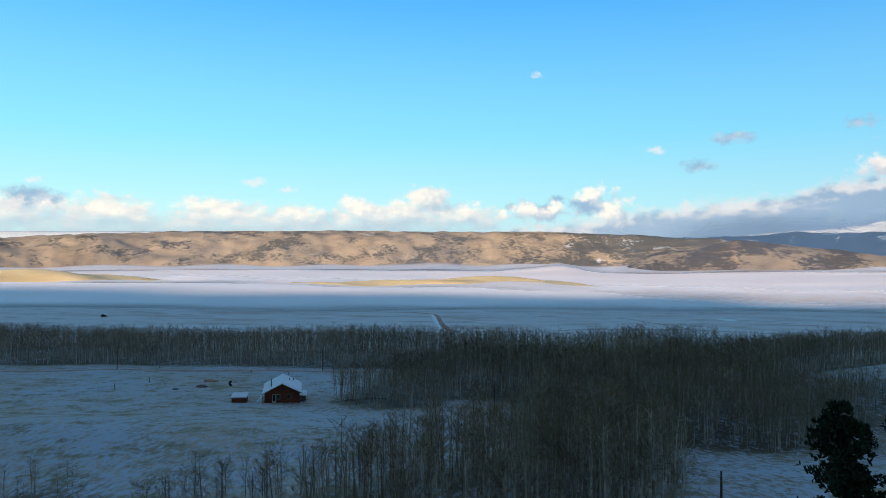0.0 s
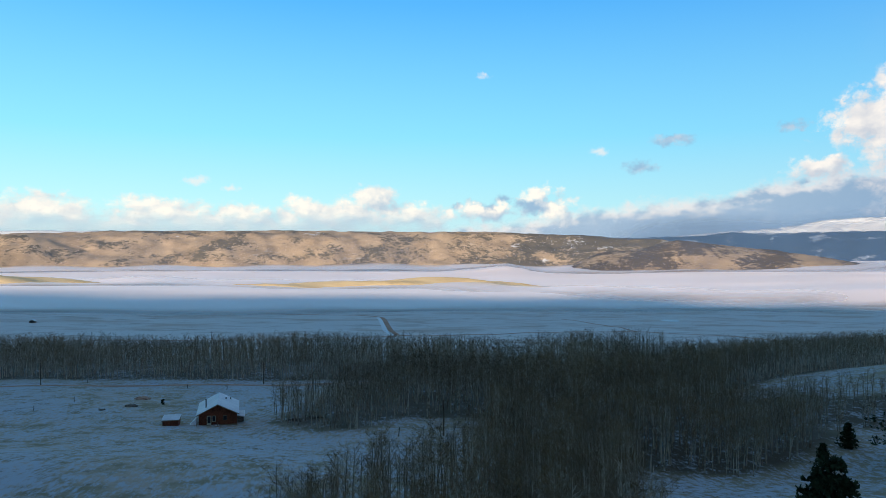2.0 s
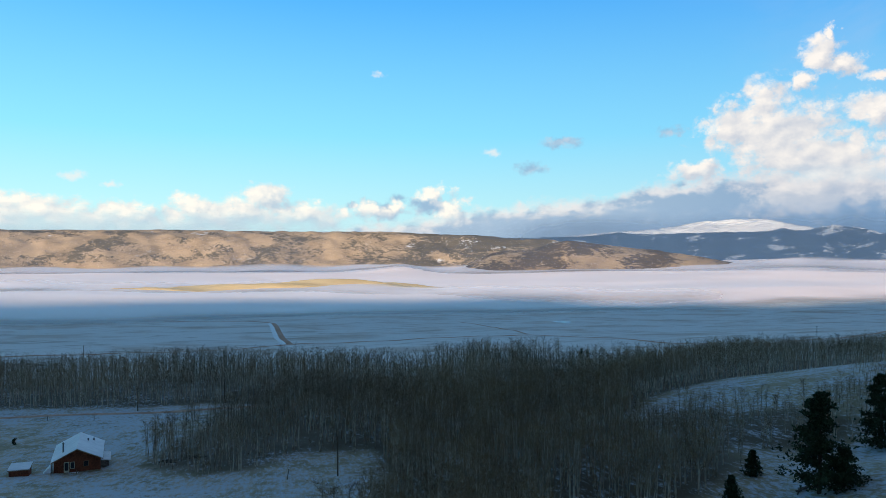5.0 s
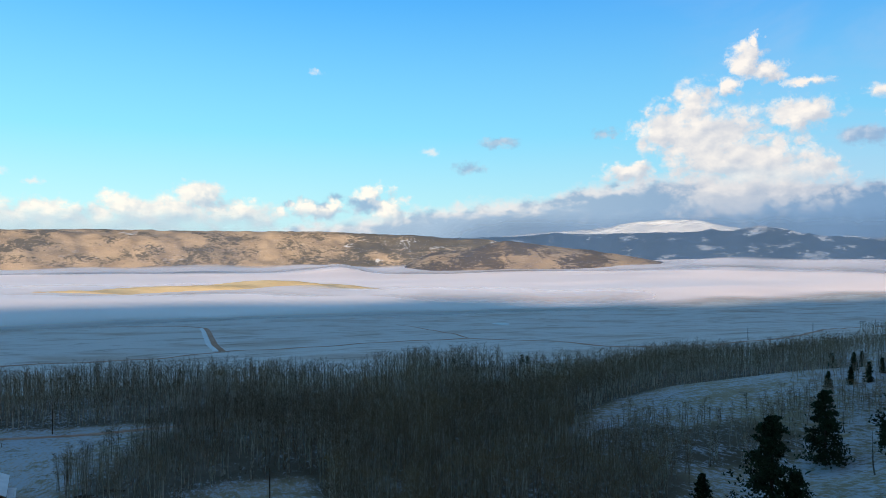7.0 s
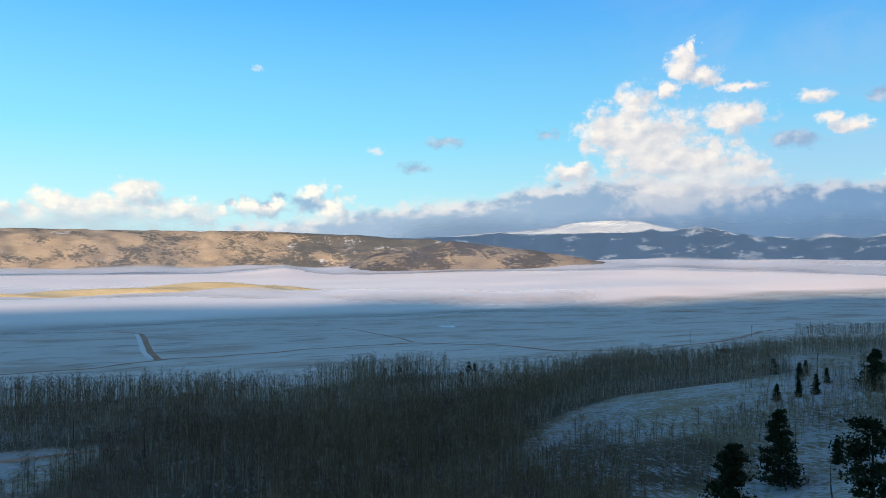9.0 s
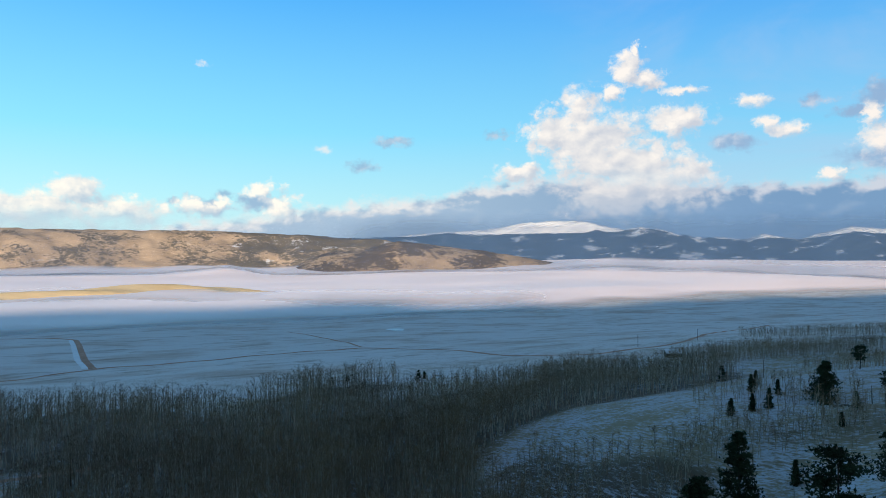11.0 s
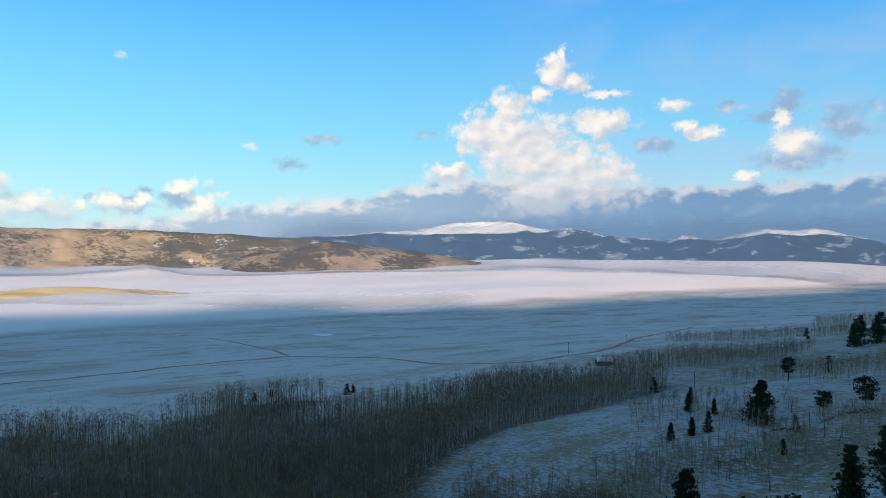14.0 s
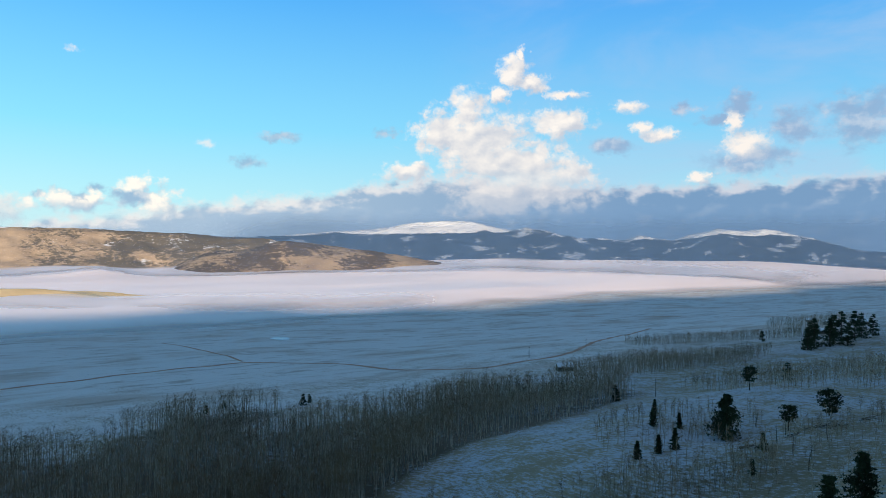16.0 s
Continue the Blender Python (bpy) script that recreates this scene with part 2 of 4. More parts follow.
def frosted_ground():
    """Dry tussock grass under a thin, patchy fall of snow."""
    m, tr, bsdf = material("frosted_grass", 0.95)
    pos = place_node(tr)
    squash = vec_node(tr, "MULTIPLY", pos, (1.0, 0.8, 0.5))
    n_field = noise_node(tr, squash, 0.03, 4, 0.6)
    n_mid = noise_node(tr, squash, 0.16, 5, 0.65)
    n_tuft = noise_node(tr, vec_node(tr, "MULTIPLY", pos, (1.0, 0.38, 0.0)), 1.0, 5, 0.75)
    n_speck = noise_node(tr, pos, 0.45, 4, 0.7)
    grass = mix_node(tr, n_mid, (0.24, 0.20, 0.125), (0.40, 0.34, 0.22))
    grass = mix_node(tr, step_node(tr, n_field, 0.52, 0.72), grass, (0.20, 0.15, 0.10))
    snow = math_node(tr, "ADD", math_node(tr, "MULTIPLY", n_field, 0.7), math_node(tr, "MULTIPLY", n_mid, 0.7))
    snow = math_node(tr, "ADD", snow, math_node(tr, "MULTIPLY", n_tuft, 1.7))
    split = tr.nodes.new("ShaderNodeSeparateXYZ")
    tr.links.new(pos, split.inputs[0])
    # valley frost and tan grass, raised to carry the valley's brighter light
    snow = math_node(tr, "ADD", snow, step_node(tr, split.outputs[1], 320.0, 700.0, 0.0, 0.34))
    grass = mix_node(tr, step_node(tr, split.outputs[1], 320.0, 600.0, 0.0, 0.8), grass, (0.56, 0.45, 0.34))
    open_side = step_node(tr, split.outputs[0], 60.0, -20.0)
    near_side = step_node(tr, split.outputs[1], 420.0, 250.0)
    meadow = math_node(tr, "MULTIPLY", open_side, near_side)
    snow = math_node(tr, "MULTIPLY_ADD", meadow, 0.02, snow)
    grass = mix_node(tr, math_node(tr, "MULTIPLY", meadow, step_node(tr, n_mid, 0.35, 0.60)), grass, (0.52, 0.42, 0.33))
    # wooded floor: dark litter, plus shade put into the spur's colour
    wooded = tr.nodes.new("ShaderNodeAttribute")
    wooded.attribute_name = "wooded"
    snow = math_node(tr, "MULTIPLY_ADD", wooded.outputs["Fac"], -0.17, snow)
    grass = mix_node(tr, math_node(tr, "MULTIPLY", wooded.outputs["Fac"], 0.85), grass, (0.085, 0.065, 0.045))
    # near snow darkened in colour for the foreground's deeper shade
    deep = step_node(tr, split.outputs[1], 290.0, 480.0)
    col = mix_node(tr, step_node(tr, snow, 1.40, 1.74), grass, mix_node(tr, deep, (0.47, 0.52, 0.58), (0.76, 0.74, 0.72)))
    weeds = step_node(tr, n_speck, 0.62, 0.70)
    col = mix_node(tr, math_node(tr, "MULTIPLY", weeds, 0.55), col, (0.09, 0.075, 0.05))
    streak = noise_node(tr, vec_node(tr, "MULTIPLY", pos, (0.007, 0.011, 0)), 1.0, 7, 0.62)
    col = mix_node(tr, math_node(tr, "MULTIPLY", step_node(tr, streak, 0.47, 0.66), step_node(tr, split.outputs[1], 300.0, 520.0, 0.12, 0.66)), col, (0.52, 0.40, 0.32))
    thread = noise_node(tr, vec_node(tr, "MULTIPLY", pos, (0.016, 0.055, 0)), 1.0, 6, 0.68, 0.6)
    plain = step_node(tr, split.outputs[1], 380.0, 560.0)
    col = mix_node(tr, math_node(tr, "MULTIPLY", math_node(tr, "MULTIPLY", step_node(tr, thread, 0.52, 0.66), plain), 0.60), col, (0.33, 0.245, 0.18))
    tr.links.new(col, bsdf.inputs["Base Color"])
    bump(tr, bsdf, math_node(tr, "ADD", n_tuft, n_mid), 0.5, 0.25)
    return m


def hill_material(name, grass_a, grass_b, wood, snow_amount, wood_scale, wood_cut, rough=0.95, thicker=0.0):
    """Dry grass hills with patches of dark conifers and old snow."""
    m, tr, bsdf = material(name, rough)
    pos = place_node(tr)
    n_big = noise_node(tr, vec_node(tr, "MULTIPLY", pos, (1, 0.7, 1.6)), wood_scale, 5, 0.62)
    n_fine = noise_node(tr, pos, 0.055, 6, 0.75)
    n_grain = noise_node(tr, pos, 0.008, 6, 0.6)
    col = mix_node(tr, step_node(tr, n_grain, 0.35, 0.65), grass_a, grass_b)
    s = math_node(tr, "ADD", n_big, math_node(tr, "MULTIPLY", math_node(tr, "SUBTRACT", n_fine, 0.5), 0.85))
    # denser dark woods towards +x also stand in for cloud shadow
    if thicker:
        sep = tr.nodes.new("ShaderNodeSeparateXYZ")
        tr.links.new(pos, sep.inputs[0])
        s = math_node(tr, "ADD", s, step_node(tr, sep.outputs[0], 150.0, 1200.0, 0.0, thicker))
    if snow_amount:
        n_snow = noise_node(tr, vec_node(tr, "MULTIPLY", pos, (1, 0.6, 2.2)), 0.006, 6, 0.6)
        if thicker:
            n_snow = math_node(tr, "ADD", n_snow, step_node(tr, sep.outputs[0], 200.0, 1300.0, 0.0, 0.16))
        col = mix_node(tr, step_node(tr, n_snow, 0.66 - snow_amount, 0.76 - snow_amount), col, (0.78, 0.80, 0.84))
    col = mix_node(tr, step_node(tr, s, wood_cut - 0.02, wood_cut + 0.07), col, wood)
    tr.links.new(col, bsdf.inputs["Base Color"])
    bump(tr, bsdf, n_fine, 0.35, 6.0)
    return m


def mountain_material(name, snow_line):
    """Blue-dark forest below, snowfields above, broken by ridges."""
    m, tr, bsdf = material(name, 0.9)
    pos = place_node(tr)
    sep = tr.nodes.new("ShaderNodeSeparateXYZ")
    tr.links.new(pos, sep.inputs[0])
    n = noise_node(tr, vec_node(tr, "MULTIPLY", pos, (1, 1, 2.2)), 0.008, 7, 0.62)
    fine = noise_node(tr, pos, 0.05, 5, 0.7)
    line = math_node(tr, "MULTIPLY_ADD", math_node(tr, "SUBTRACT", n, 0.5), 190.0, sep.outputs[2])
    # forest colour leans blue to carry the haze of distance
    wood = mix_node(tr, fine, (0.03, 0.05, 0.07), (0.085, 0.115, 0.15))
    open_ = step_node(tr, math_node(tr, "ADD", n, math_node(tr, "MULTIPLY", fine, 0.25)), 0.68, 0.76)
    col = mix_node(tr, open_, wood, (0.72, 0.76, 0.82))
    col = mix_node(tr, step_node(tr, math_node(tr, "MULTIPLY_ADD", fine, 60.0, line), snow_line, snow_line + 32.0), col, (0.88, 0.90, 0.93))
    tr.links.new(col, bsdf.inputs["Base Color"])
    bump(tr, bsdf, math_node(tr, "ADD", n, math_node(tr, "MULTIPLY", fine, 0.3)), 0.9, 30.0)
    return m


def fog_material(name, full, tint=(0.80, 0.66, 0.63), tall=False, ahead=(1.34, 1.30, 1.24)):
    """Mist: droplets with scattered light put into their colours, partly see-through, thin at the near shore and in
    rifts.
    """
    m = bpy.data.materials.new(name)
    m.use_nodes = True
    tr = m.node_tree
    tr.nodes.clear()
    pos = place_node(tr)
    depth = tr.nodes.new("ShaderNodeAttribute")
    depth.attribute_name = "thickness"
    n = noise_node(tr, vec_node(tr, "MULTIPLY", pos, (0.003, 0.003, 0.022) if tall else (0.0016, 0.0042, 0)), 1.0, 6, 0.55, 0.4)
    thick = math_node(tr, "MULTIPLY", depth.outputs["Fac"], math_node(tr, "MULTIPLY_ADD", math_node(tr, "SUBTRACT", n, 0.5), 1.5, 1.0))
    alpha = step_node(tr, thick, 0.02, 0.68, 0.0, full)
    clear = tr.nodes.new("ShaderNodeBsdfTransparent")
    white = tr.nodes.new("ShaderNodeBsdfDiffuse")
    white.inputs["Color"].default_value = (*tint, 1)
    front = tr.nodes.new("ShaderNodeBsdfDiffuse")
    # an ahead above 1 brightens the mist where the ridge shades it
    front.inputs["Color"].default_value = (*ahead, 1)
    # scattered light painted in: one lobe leans towards the low sun, one towards the bright sky ahead
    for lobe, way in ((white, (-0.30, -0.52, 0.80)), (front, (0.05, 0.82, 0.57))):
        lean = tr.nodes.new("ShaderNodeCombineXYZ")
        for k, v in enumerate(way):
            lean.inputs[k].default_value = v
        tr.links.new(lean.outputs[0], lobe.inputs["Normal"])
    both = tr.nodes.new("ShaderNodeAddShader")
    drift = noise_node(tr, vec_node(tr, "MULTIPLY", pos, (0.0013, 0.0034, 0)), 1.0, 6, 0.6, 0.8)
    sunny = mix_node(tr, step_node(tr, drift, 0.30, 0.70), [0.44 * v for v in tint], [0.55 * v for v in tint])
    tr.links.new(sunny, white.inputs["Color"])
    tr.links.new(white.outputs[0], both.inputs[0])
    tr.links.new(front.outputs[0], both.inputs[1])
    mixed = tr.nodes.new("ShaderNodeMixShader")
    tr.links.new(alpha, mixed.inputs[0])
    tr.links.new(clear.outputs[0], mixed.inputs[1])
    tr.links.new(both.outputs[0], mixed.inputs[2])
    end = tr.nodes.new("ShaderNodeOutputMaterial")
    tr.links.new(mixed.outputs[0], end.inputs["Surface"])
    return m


M_GROUND = frosted_ground()
M_DIRT = mottled("red_dirt_road", (0.42, 0.23, 0.155), (0.58, 0.37, 0.27), 0.5)
M_SNOW = mottled("settled_snow", (0.80, 0.83, 0.86), (0.92, 0.94, 0.96), 0.8, 0.8)
M_HILL = hill_material("tan_hills", (0.36, 0.265, 0.175), (0.54, 0.40, 0.265), (0.15, 0.125, 0.09), 0.015, 0.0060, 0.54, thicker=0.17)
M_KNOLL = hill_material("bare_knolls", (0.74, 0.55, 0.30), (0.86, 0.66, 0.39), (0.10, 0.08, 0.06), 0.0, 0.006, 0.74)
M_BUTTE = hill_material("wooded_buttes", (0.38, 0.27, 0.175), (0.50, 0.36, 0.225), (0.13, 0.10, 0.075), 0.03, 0.006, 0.465)
M_RIDGE = hill_material("dark_ridge", (0.28, 0.20, 0.13), (0.34, 0.26, 0.17), (0.05, 0.055, 0.045), 0.0, 0.004, 0.5)
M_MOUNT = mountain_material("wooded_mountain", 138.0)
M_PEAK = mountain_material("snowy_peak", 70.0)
# blue put into sheets for distance haze and the mountains' cloud shade
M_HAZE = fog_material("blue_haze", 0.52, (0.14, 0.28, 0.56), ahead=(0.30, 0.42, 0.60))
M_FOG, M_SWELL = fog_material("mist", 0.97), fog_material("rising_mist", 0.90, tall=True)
M_BARK = mottled("aspen_bark", (0.25, 0.19, 0.14), (0.68, 0.58, 0.46), 1.4, 0.85, per_object=0.3)
M_TWIG = mottled("aspen_twigs", (0.105, 0.064, 0.031), (0.30, 0.192, 0.088), 0.16, 0.9, bumps=0.0)
M_NEEDLE = mottled("pine_needles", (0.018, 0.030, 0.014), (0.050, 0.070, 0.032), 1.2, 0.8, bumps=0.0)
M_PINEBARK = mottled("pine_bark", (0.04, 0.028, 0.02), (0.10, 0.065, 0.045), 3.0)
M_LOGWALL = mottled("red_stained_boards", (0.13, 0.035, 0.018), (0.26, 0.075, 0.035), 3.0, 0.75)
M_TRIM = mottled("weathered_trim", (0.20, 0.13, 0.08), (0.36, 0.26, 0.17), 4.0)
M_DARK = mottled("dark_opening", (0.015, 0.015, 0.018), (0.04, 0.04, 0.045), 2.0, 0.3)
M_METAL = mottled("stove_pipe", (0.10, 0.10, 0.11), (0.20, 0.20, 0.21), 4.0, 0.4, metal=0.8)
M_CREAM = mottled("cream_door_paint", (0.50, 0.45, 0.32), (0.66, 0.60, 0.45), 4.0, 0.5)
M_WOOD = mottled("grey_timber", (0.10, 0.08, 0.065), (0.24, 0.20, 0.16), 2.5)
M_POLE = mottled("pole_timber", (0.09, 0.055, 0.035), (0.17, 0.11, 0.075), 2.0)
M_ICE = mottled("pond_ice", (0.50, 0.58, 0.66), (0.72, 0.77, 0.82), 0.05, 0.3)


# ---- land ----
BASE_Y = (-1500, -900, -350, 0, 90, 130, 170, 190, 233, 290, 420, 633, 937, 1300, 2000, 5000)
BASE_Z = (200, 140, 20, -22, -29.5, -33, -38, -40, -43, -48.5, -57, -71, -83, -97, -112, -116)


def smooth(v, a, b):
    k = np.clip((v - a) / (b - a), 0, 1)
    return k * k * (3 - 2 * k)


def ground_z(x, y):
    """Height of the ground: a hillside that falls to a wide valley, with a spur on the right."""
    x, y = np.asarray(x, float), np.asarray(y, float)
    z = sum(np.interp(y + d, BASE_Y, BASE_Z) for d in (-15, -7, 0, 7, 15)) / 5
    z = z - 3.8 * np.exp(-((x - 50) / 32) ** 2 - ((y - 132) / 30) ** 2)
    fall = np.where(y > 195, np.exp(-((y - 195) / 75) ** 2), 1.0)
    z = z + 14 * smooth(x, 85, 205) * fall + 5 * smooth(x, 70, 120) * np.exp(-((y - 112) / 24) ** 2)
    z = z + 2.6 * np.exp(-((x + 58) / 40) ** 2 - ((y - 128) / 22) ** 2)
    z = z - 0.022 * np.clip(x, -700, 700) * smooth(y, 450, 900) * smooth(y, -3000, 900)
    z = z + 4 * smooth(x, 240, 520) * smooth(y, 60, 200) * (1 - smooth(y, 450, 800))
    z = z - 4.0 * np.exp(-((x - 124) / 20) ** 2 - ((y - 148) / 22) ** 2)
    # unseen rise on the right, added to block sky over the near slope
    z = z + 62 * smooth(0.42 * x + 30 - y, 15, 240) * smooth(x, 80, 260)
    z = z - 3.0 * np.exp(-((x - 86) / 17) ** 2 - ((y - 127) / 17) ** 2) - 4.3 * np.exp(-((x - 209) / 16) ** 2 - ((y - 190) / 16) ** 2)
    z = z + 0.5 * np.sin(x / 23 + 1.3) * np.sin(y / 31) + 0.25 * np.sin(x / 9.1 + y / 13) + 0.9 * np.sin(x / 61 - y / 83)
    return z


def mesh_of(name, verts, faces, mats, face_mats=None, smooth_faces=False):
    """One mesh from arrays of corners and of triangles or quads."""
    verts, faces = np.asarray(verts, np.float32), np.asarray(faces, np.int32)
    me = bpy.data.meshes.new(name)
    count, side = faces.shape
    me.vertices.add(len(verts))
    me.vertices.foreach_set("co", verts.ravel())
    me.loops.add(count * side)
    me.loops.foreach_set("vertex_index", faces.ravel())
    me.polygons.add(count)
    me.polygons.foreach_set("loop_start", np.arange(0, count * side, side, dtype=np.int32))
    me.polygons.foreach_set("loop_total", np.full(count, side, np.int32))
    for m in mats:
        me.materials.append(m)
    if face_mats is not None:
        me.polygons.foreach_set("material_index", np.asarray(face_mats, np.int32))
    me.polygons.foreach_set("use_smooth", np.full(count, smooth_faces))
    me.update(calc_edges=True)
    return me


def grid_faces(rows, cols):
    i = np.arange((rows - 1) * (cols - 1))
    a = (i // (cols - 1)) * cols + i % (cols - 1)
    return np.stack([a, a + 1, a + cols + 1, a + cols], 1)


def sheet(name, xs, ys, zs, mats, smooth_faces=True):
    """A height sheet over the points xs, ys (2D arrays)."""
    v = np.stack([xs.ravel(), ys.ravel(), zs.ravel()], 1)
    return mesh_of(name, v, grid_faces(*xs.shape), mats, None, smooth_faces)


def fractal(x, y, size, octaves=4, seed=0.0):
    out = np.zeros(np.shape(x))
    flat_out = out.ravel()
    for k, (a, b) in enumerate(zip(np.ravel(x), np.ravel(y))):
        flat_out[k] = noise.fractal(Vector((a / size + seed, b / size - seed, seed)), 1.0, 2.0, octaves)
    return flat_out.reshape(np.shape(x))


def spread(*pieces):
    """Coordinates from (start, end, step) stretches."""
    out = []
    for a, b, s in pieces:
        out.extend(np.arange(a, b, s))
    return np.array(out + [pieces[-1][1]], float)


gx, gy = np.meshgrid(spread((-4900, -1000, 300), (-1000, -260, 40), (-260, 420, 5), (420, 1000, 16), (1000, 4900, 150)),
                     spread((-1500, -100, 140), (-100, 40, 20), (40, 480, 4), (480, 1400, 14), (1400, 4900, 180)))
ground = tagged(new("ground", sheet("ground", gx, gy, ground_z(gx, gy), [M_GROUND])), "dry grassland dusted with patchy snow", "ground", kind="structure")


def polar_range(name, az_from, az_to, r_from, r_to, profile, mats, label, steps=(300, 26), rough_size=260, rough_high=26, seed=1.0, foot=-130):
    """A range of hills seen across the valley: crest heights by azimuth, cut by gullies."""
    az = np.radians(np.linspace(az_from, az_to, steps[0]))
    k = np.linspace(0, 1, steps[1])
    A, K = np.meshgrid(az, k)
    r = r_from + (r_to - r_from) * K
    x, y = r * np.sin(A), r * np.cos(A)
    crest = np.interp(np.degrees(A), [p[0] for p in profile], [p[1] for p in profile])
    rise = np.sin(np.clip(K / 0.8, 0, 1) * math.pi / 2) ** 1.15 * np.where(K > 0.8, 1 - (K - 0.8) * 1.2, 1)
    gully = fractal(x, y, rough_size, 5, seed)
    z = foot + (crest - foot) * rise + gully * rough_high * np.sin(np.clip(K, 0.02, 0.8) / 0.8 * math.pi) ** 0.7
    z += fractal(x, y, rough_size * 0.22, 3, seed + 3) * rough_high * 0.22
    me = sheet(name, x, y, z, mats)
    return tagged(new(name, me), label, "hills", kind="structure")


HILL_CREST = [(-48, 70), (-40, 78), (-31, 62), (-25, 92), (-18, 102), (-8, 112), (0, 106), (5, 106), (10, 96), (15, 84), (18, 70), (21, 62), (25, 40), (30, -10)]
polar_range("far_hills", -48, 30, 3480, 4350, HILL_CREST, [M_HILL], "sunlit tan hills with patches of dark trees", (380, 44), 330, 27, 2.0)
BUTTE_CREST = [(12, -120), (14.5, -70), (16.5, -14), (17.5, -4), (19.5, 2), (21.2, 32), (22.4, 46), (24, 34), (26, 16), (29, 2), (32, -28), (36, -70)]
polar_range("wooded_buttes", 11, 36, 2950, 3500, BUTTE_CREST, [M_BUTTE], "tan buttes with wooded tops above the mist", (200, 26), 260, 14, 5.0, -100)
MOUNT_CREST = [(14, 40), (19, 62), (22.3, 86), (24.8, 108), (28.3, 123), (30.5, 145), (31.8, 167), (34.4, 189), (36.6, 182), (38.8, 145), (39.9, 127), (41.2, 141), (42.5, 123), (44.1, 87), (45.8, 72), (46.6, 79), (48.3, 65), (49.5, 96), (50.8, 78), (52, 64), (53.6, 105), (55.1, 138), (56.7, 117), (58.2, 136), (60, 102), (61.4, 75), (62.8, 42), (64.2, 11), (67, -5), (72, 0), (80, 20)]
SPUR_CREST = [(14, 36), (19, 58), (22.3, 78), (25, 88), (28, 92), (31, 98), (34, 102), (37, 100), (39.5, 112), (41.2, 136), (43, 106), (45, 74), (48, 56), (50, 70), (52, 58), (54, 78), (55.5, 92), (57, 86), (58.5, 96), (60, 84), (62.8, 40), (64.2, 10), (67, -8), (80, 10)]
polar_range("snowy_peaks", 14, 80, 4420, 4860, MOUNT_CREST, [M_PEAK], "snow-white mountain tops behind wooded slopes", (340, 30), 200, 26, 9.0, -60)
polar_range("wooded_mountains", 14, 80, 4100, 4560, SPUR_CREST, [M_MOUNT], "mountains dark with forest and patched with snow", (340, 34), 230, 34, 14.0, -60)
BACK_CREST = [(-48, 100), (-34, 106), (-26, 112), (-20, 118), (-14, 112), (-8, 128), (-4, 116), (4, 120), (10, 112), (16, 70)]
polar_range("snow_range", -48, 16, 4450, 4800, BACK_CREST, [M_SNOW], "distant range white with new snow", (160, 10), 300, 12, 12.0, -60)


def knoll(name, cx, cy, turn, long_, wide, high, label):
    """A bare grassy rise that stands out of the mist."""
    u, v = np.meshgrid(np.linspace(-1, 1, 60), np.linspace(-1, 1, 24))
    c, s = math.cos(radians(turn)), math.sin(radians(turn))
    x, y = cx + u * long_ * c - v * wide * s, cy + u * long_ * s + v * wide * c
    r2 = u * u + v * v
    h = high * np.maximum(0, 1 - r2) ** 0.42 * (1 + 0.12 * np.sin(u * 5 + 0.7) + 0.08 * np.sin(u * 13 + v * 4))
    z = ground_z(x, y) - 6 + (h + 6) * (r2 < 1.0) + fractal(x, y, 90, 3, 4.0) * 1.5
    return tagged(new(name, sheet(name, x, y, z, [M_KNOLL])), label, "hill", kind="structure")


knoll("golden_knoll", 70, 1690, 26, 500, 105, 40, "bare golden rise standing out of the mist")
knoll("golden_rise", -820, 1340, 22, 430, 120, 40, "bare golden slope at the edge of mist")

# the ridge behind, which keeps the near side of the valley in shade
bx, by = np.meshgrid(np.linspace(-4800, 2600, 130), np.linspace(-1500, -260, 22))
bk = (by + 1500) / 1240
shape = np.interp(bk, (0, 0.35, 0.62, 1), (0.55, 0.9, 1.0, 0.0))
base_b = ground_z(bx, by)
RIDGE_Z = [(-4800, 284), (-3200, 288), (-2200, 296), (-1500, 310), (-1000, 328), (-500, 332), (0, 316), (700, 310), (2600, 310)]
crest_b = np.interp(bx, [p[0] for p in RIDGE_Z], [p[1] for p in RIDGE_Z]) + 9 * np.sin(bx / 170) + 6 * np.sin(bx / 61 + 1)
bz = base_b - 4 + shape * (crest_b - base_b + 4) + fractal(bx, by, 300, 3, 7.0) * 20 * shape * (1 - shape) * 4
tagged(new("ridge_behind", sheet("ridge_behind", bx, by, bz, [M_RIDGE])), "dark wooded ridge that shades the valley", "ridge", kind="structure")


FOG_EDGE = [(-2700, 540), (-900, 690), (-490, 830), (0, 995), (450, 1140), (950, 1330), (1500, 1440), (2400, 1430), (4400, 1250)]


def fog_edge(x):
    base = sum(np.interp(x + d, [p[0] for p in FOG_EDGE], [p[1] for p in FOG_EDGE]) for d in (-120, 0, 120)) / 3
    return base + 34 * np.sin(x / 210.0) + 20 * np.sin(x / 83.0 + 1)


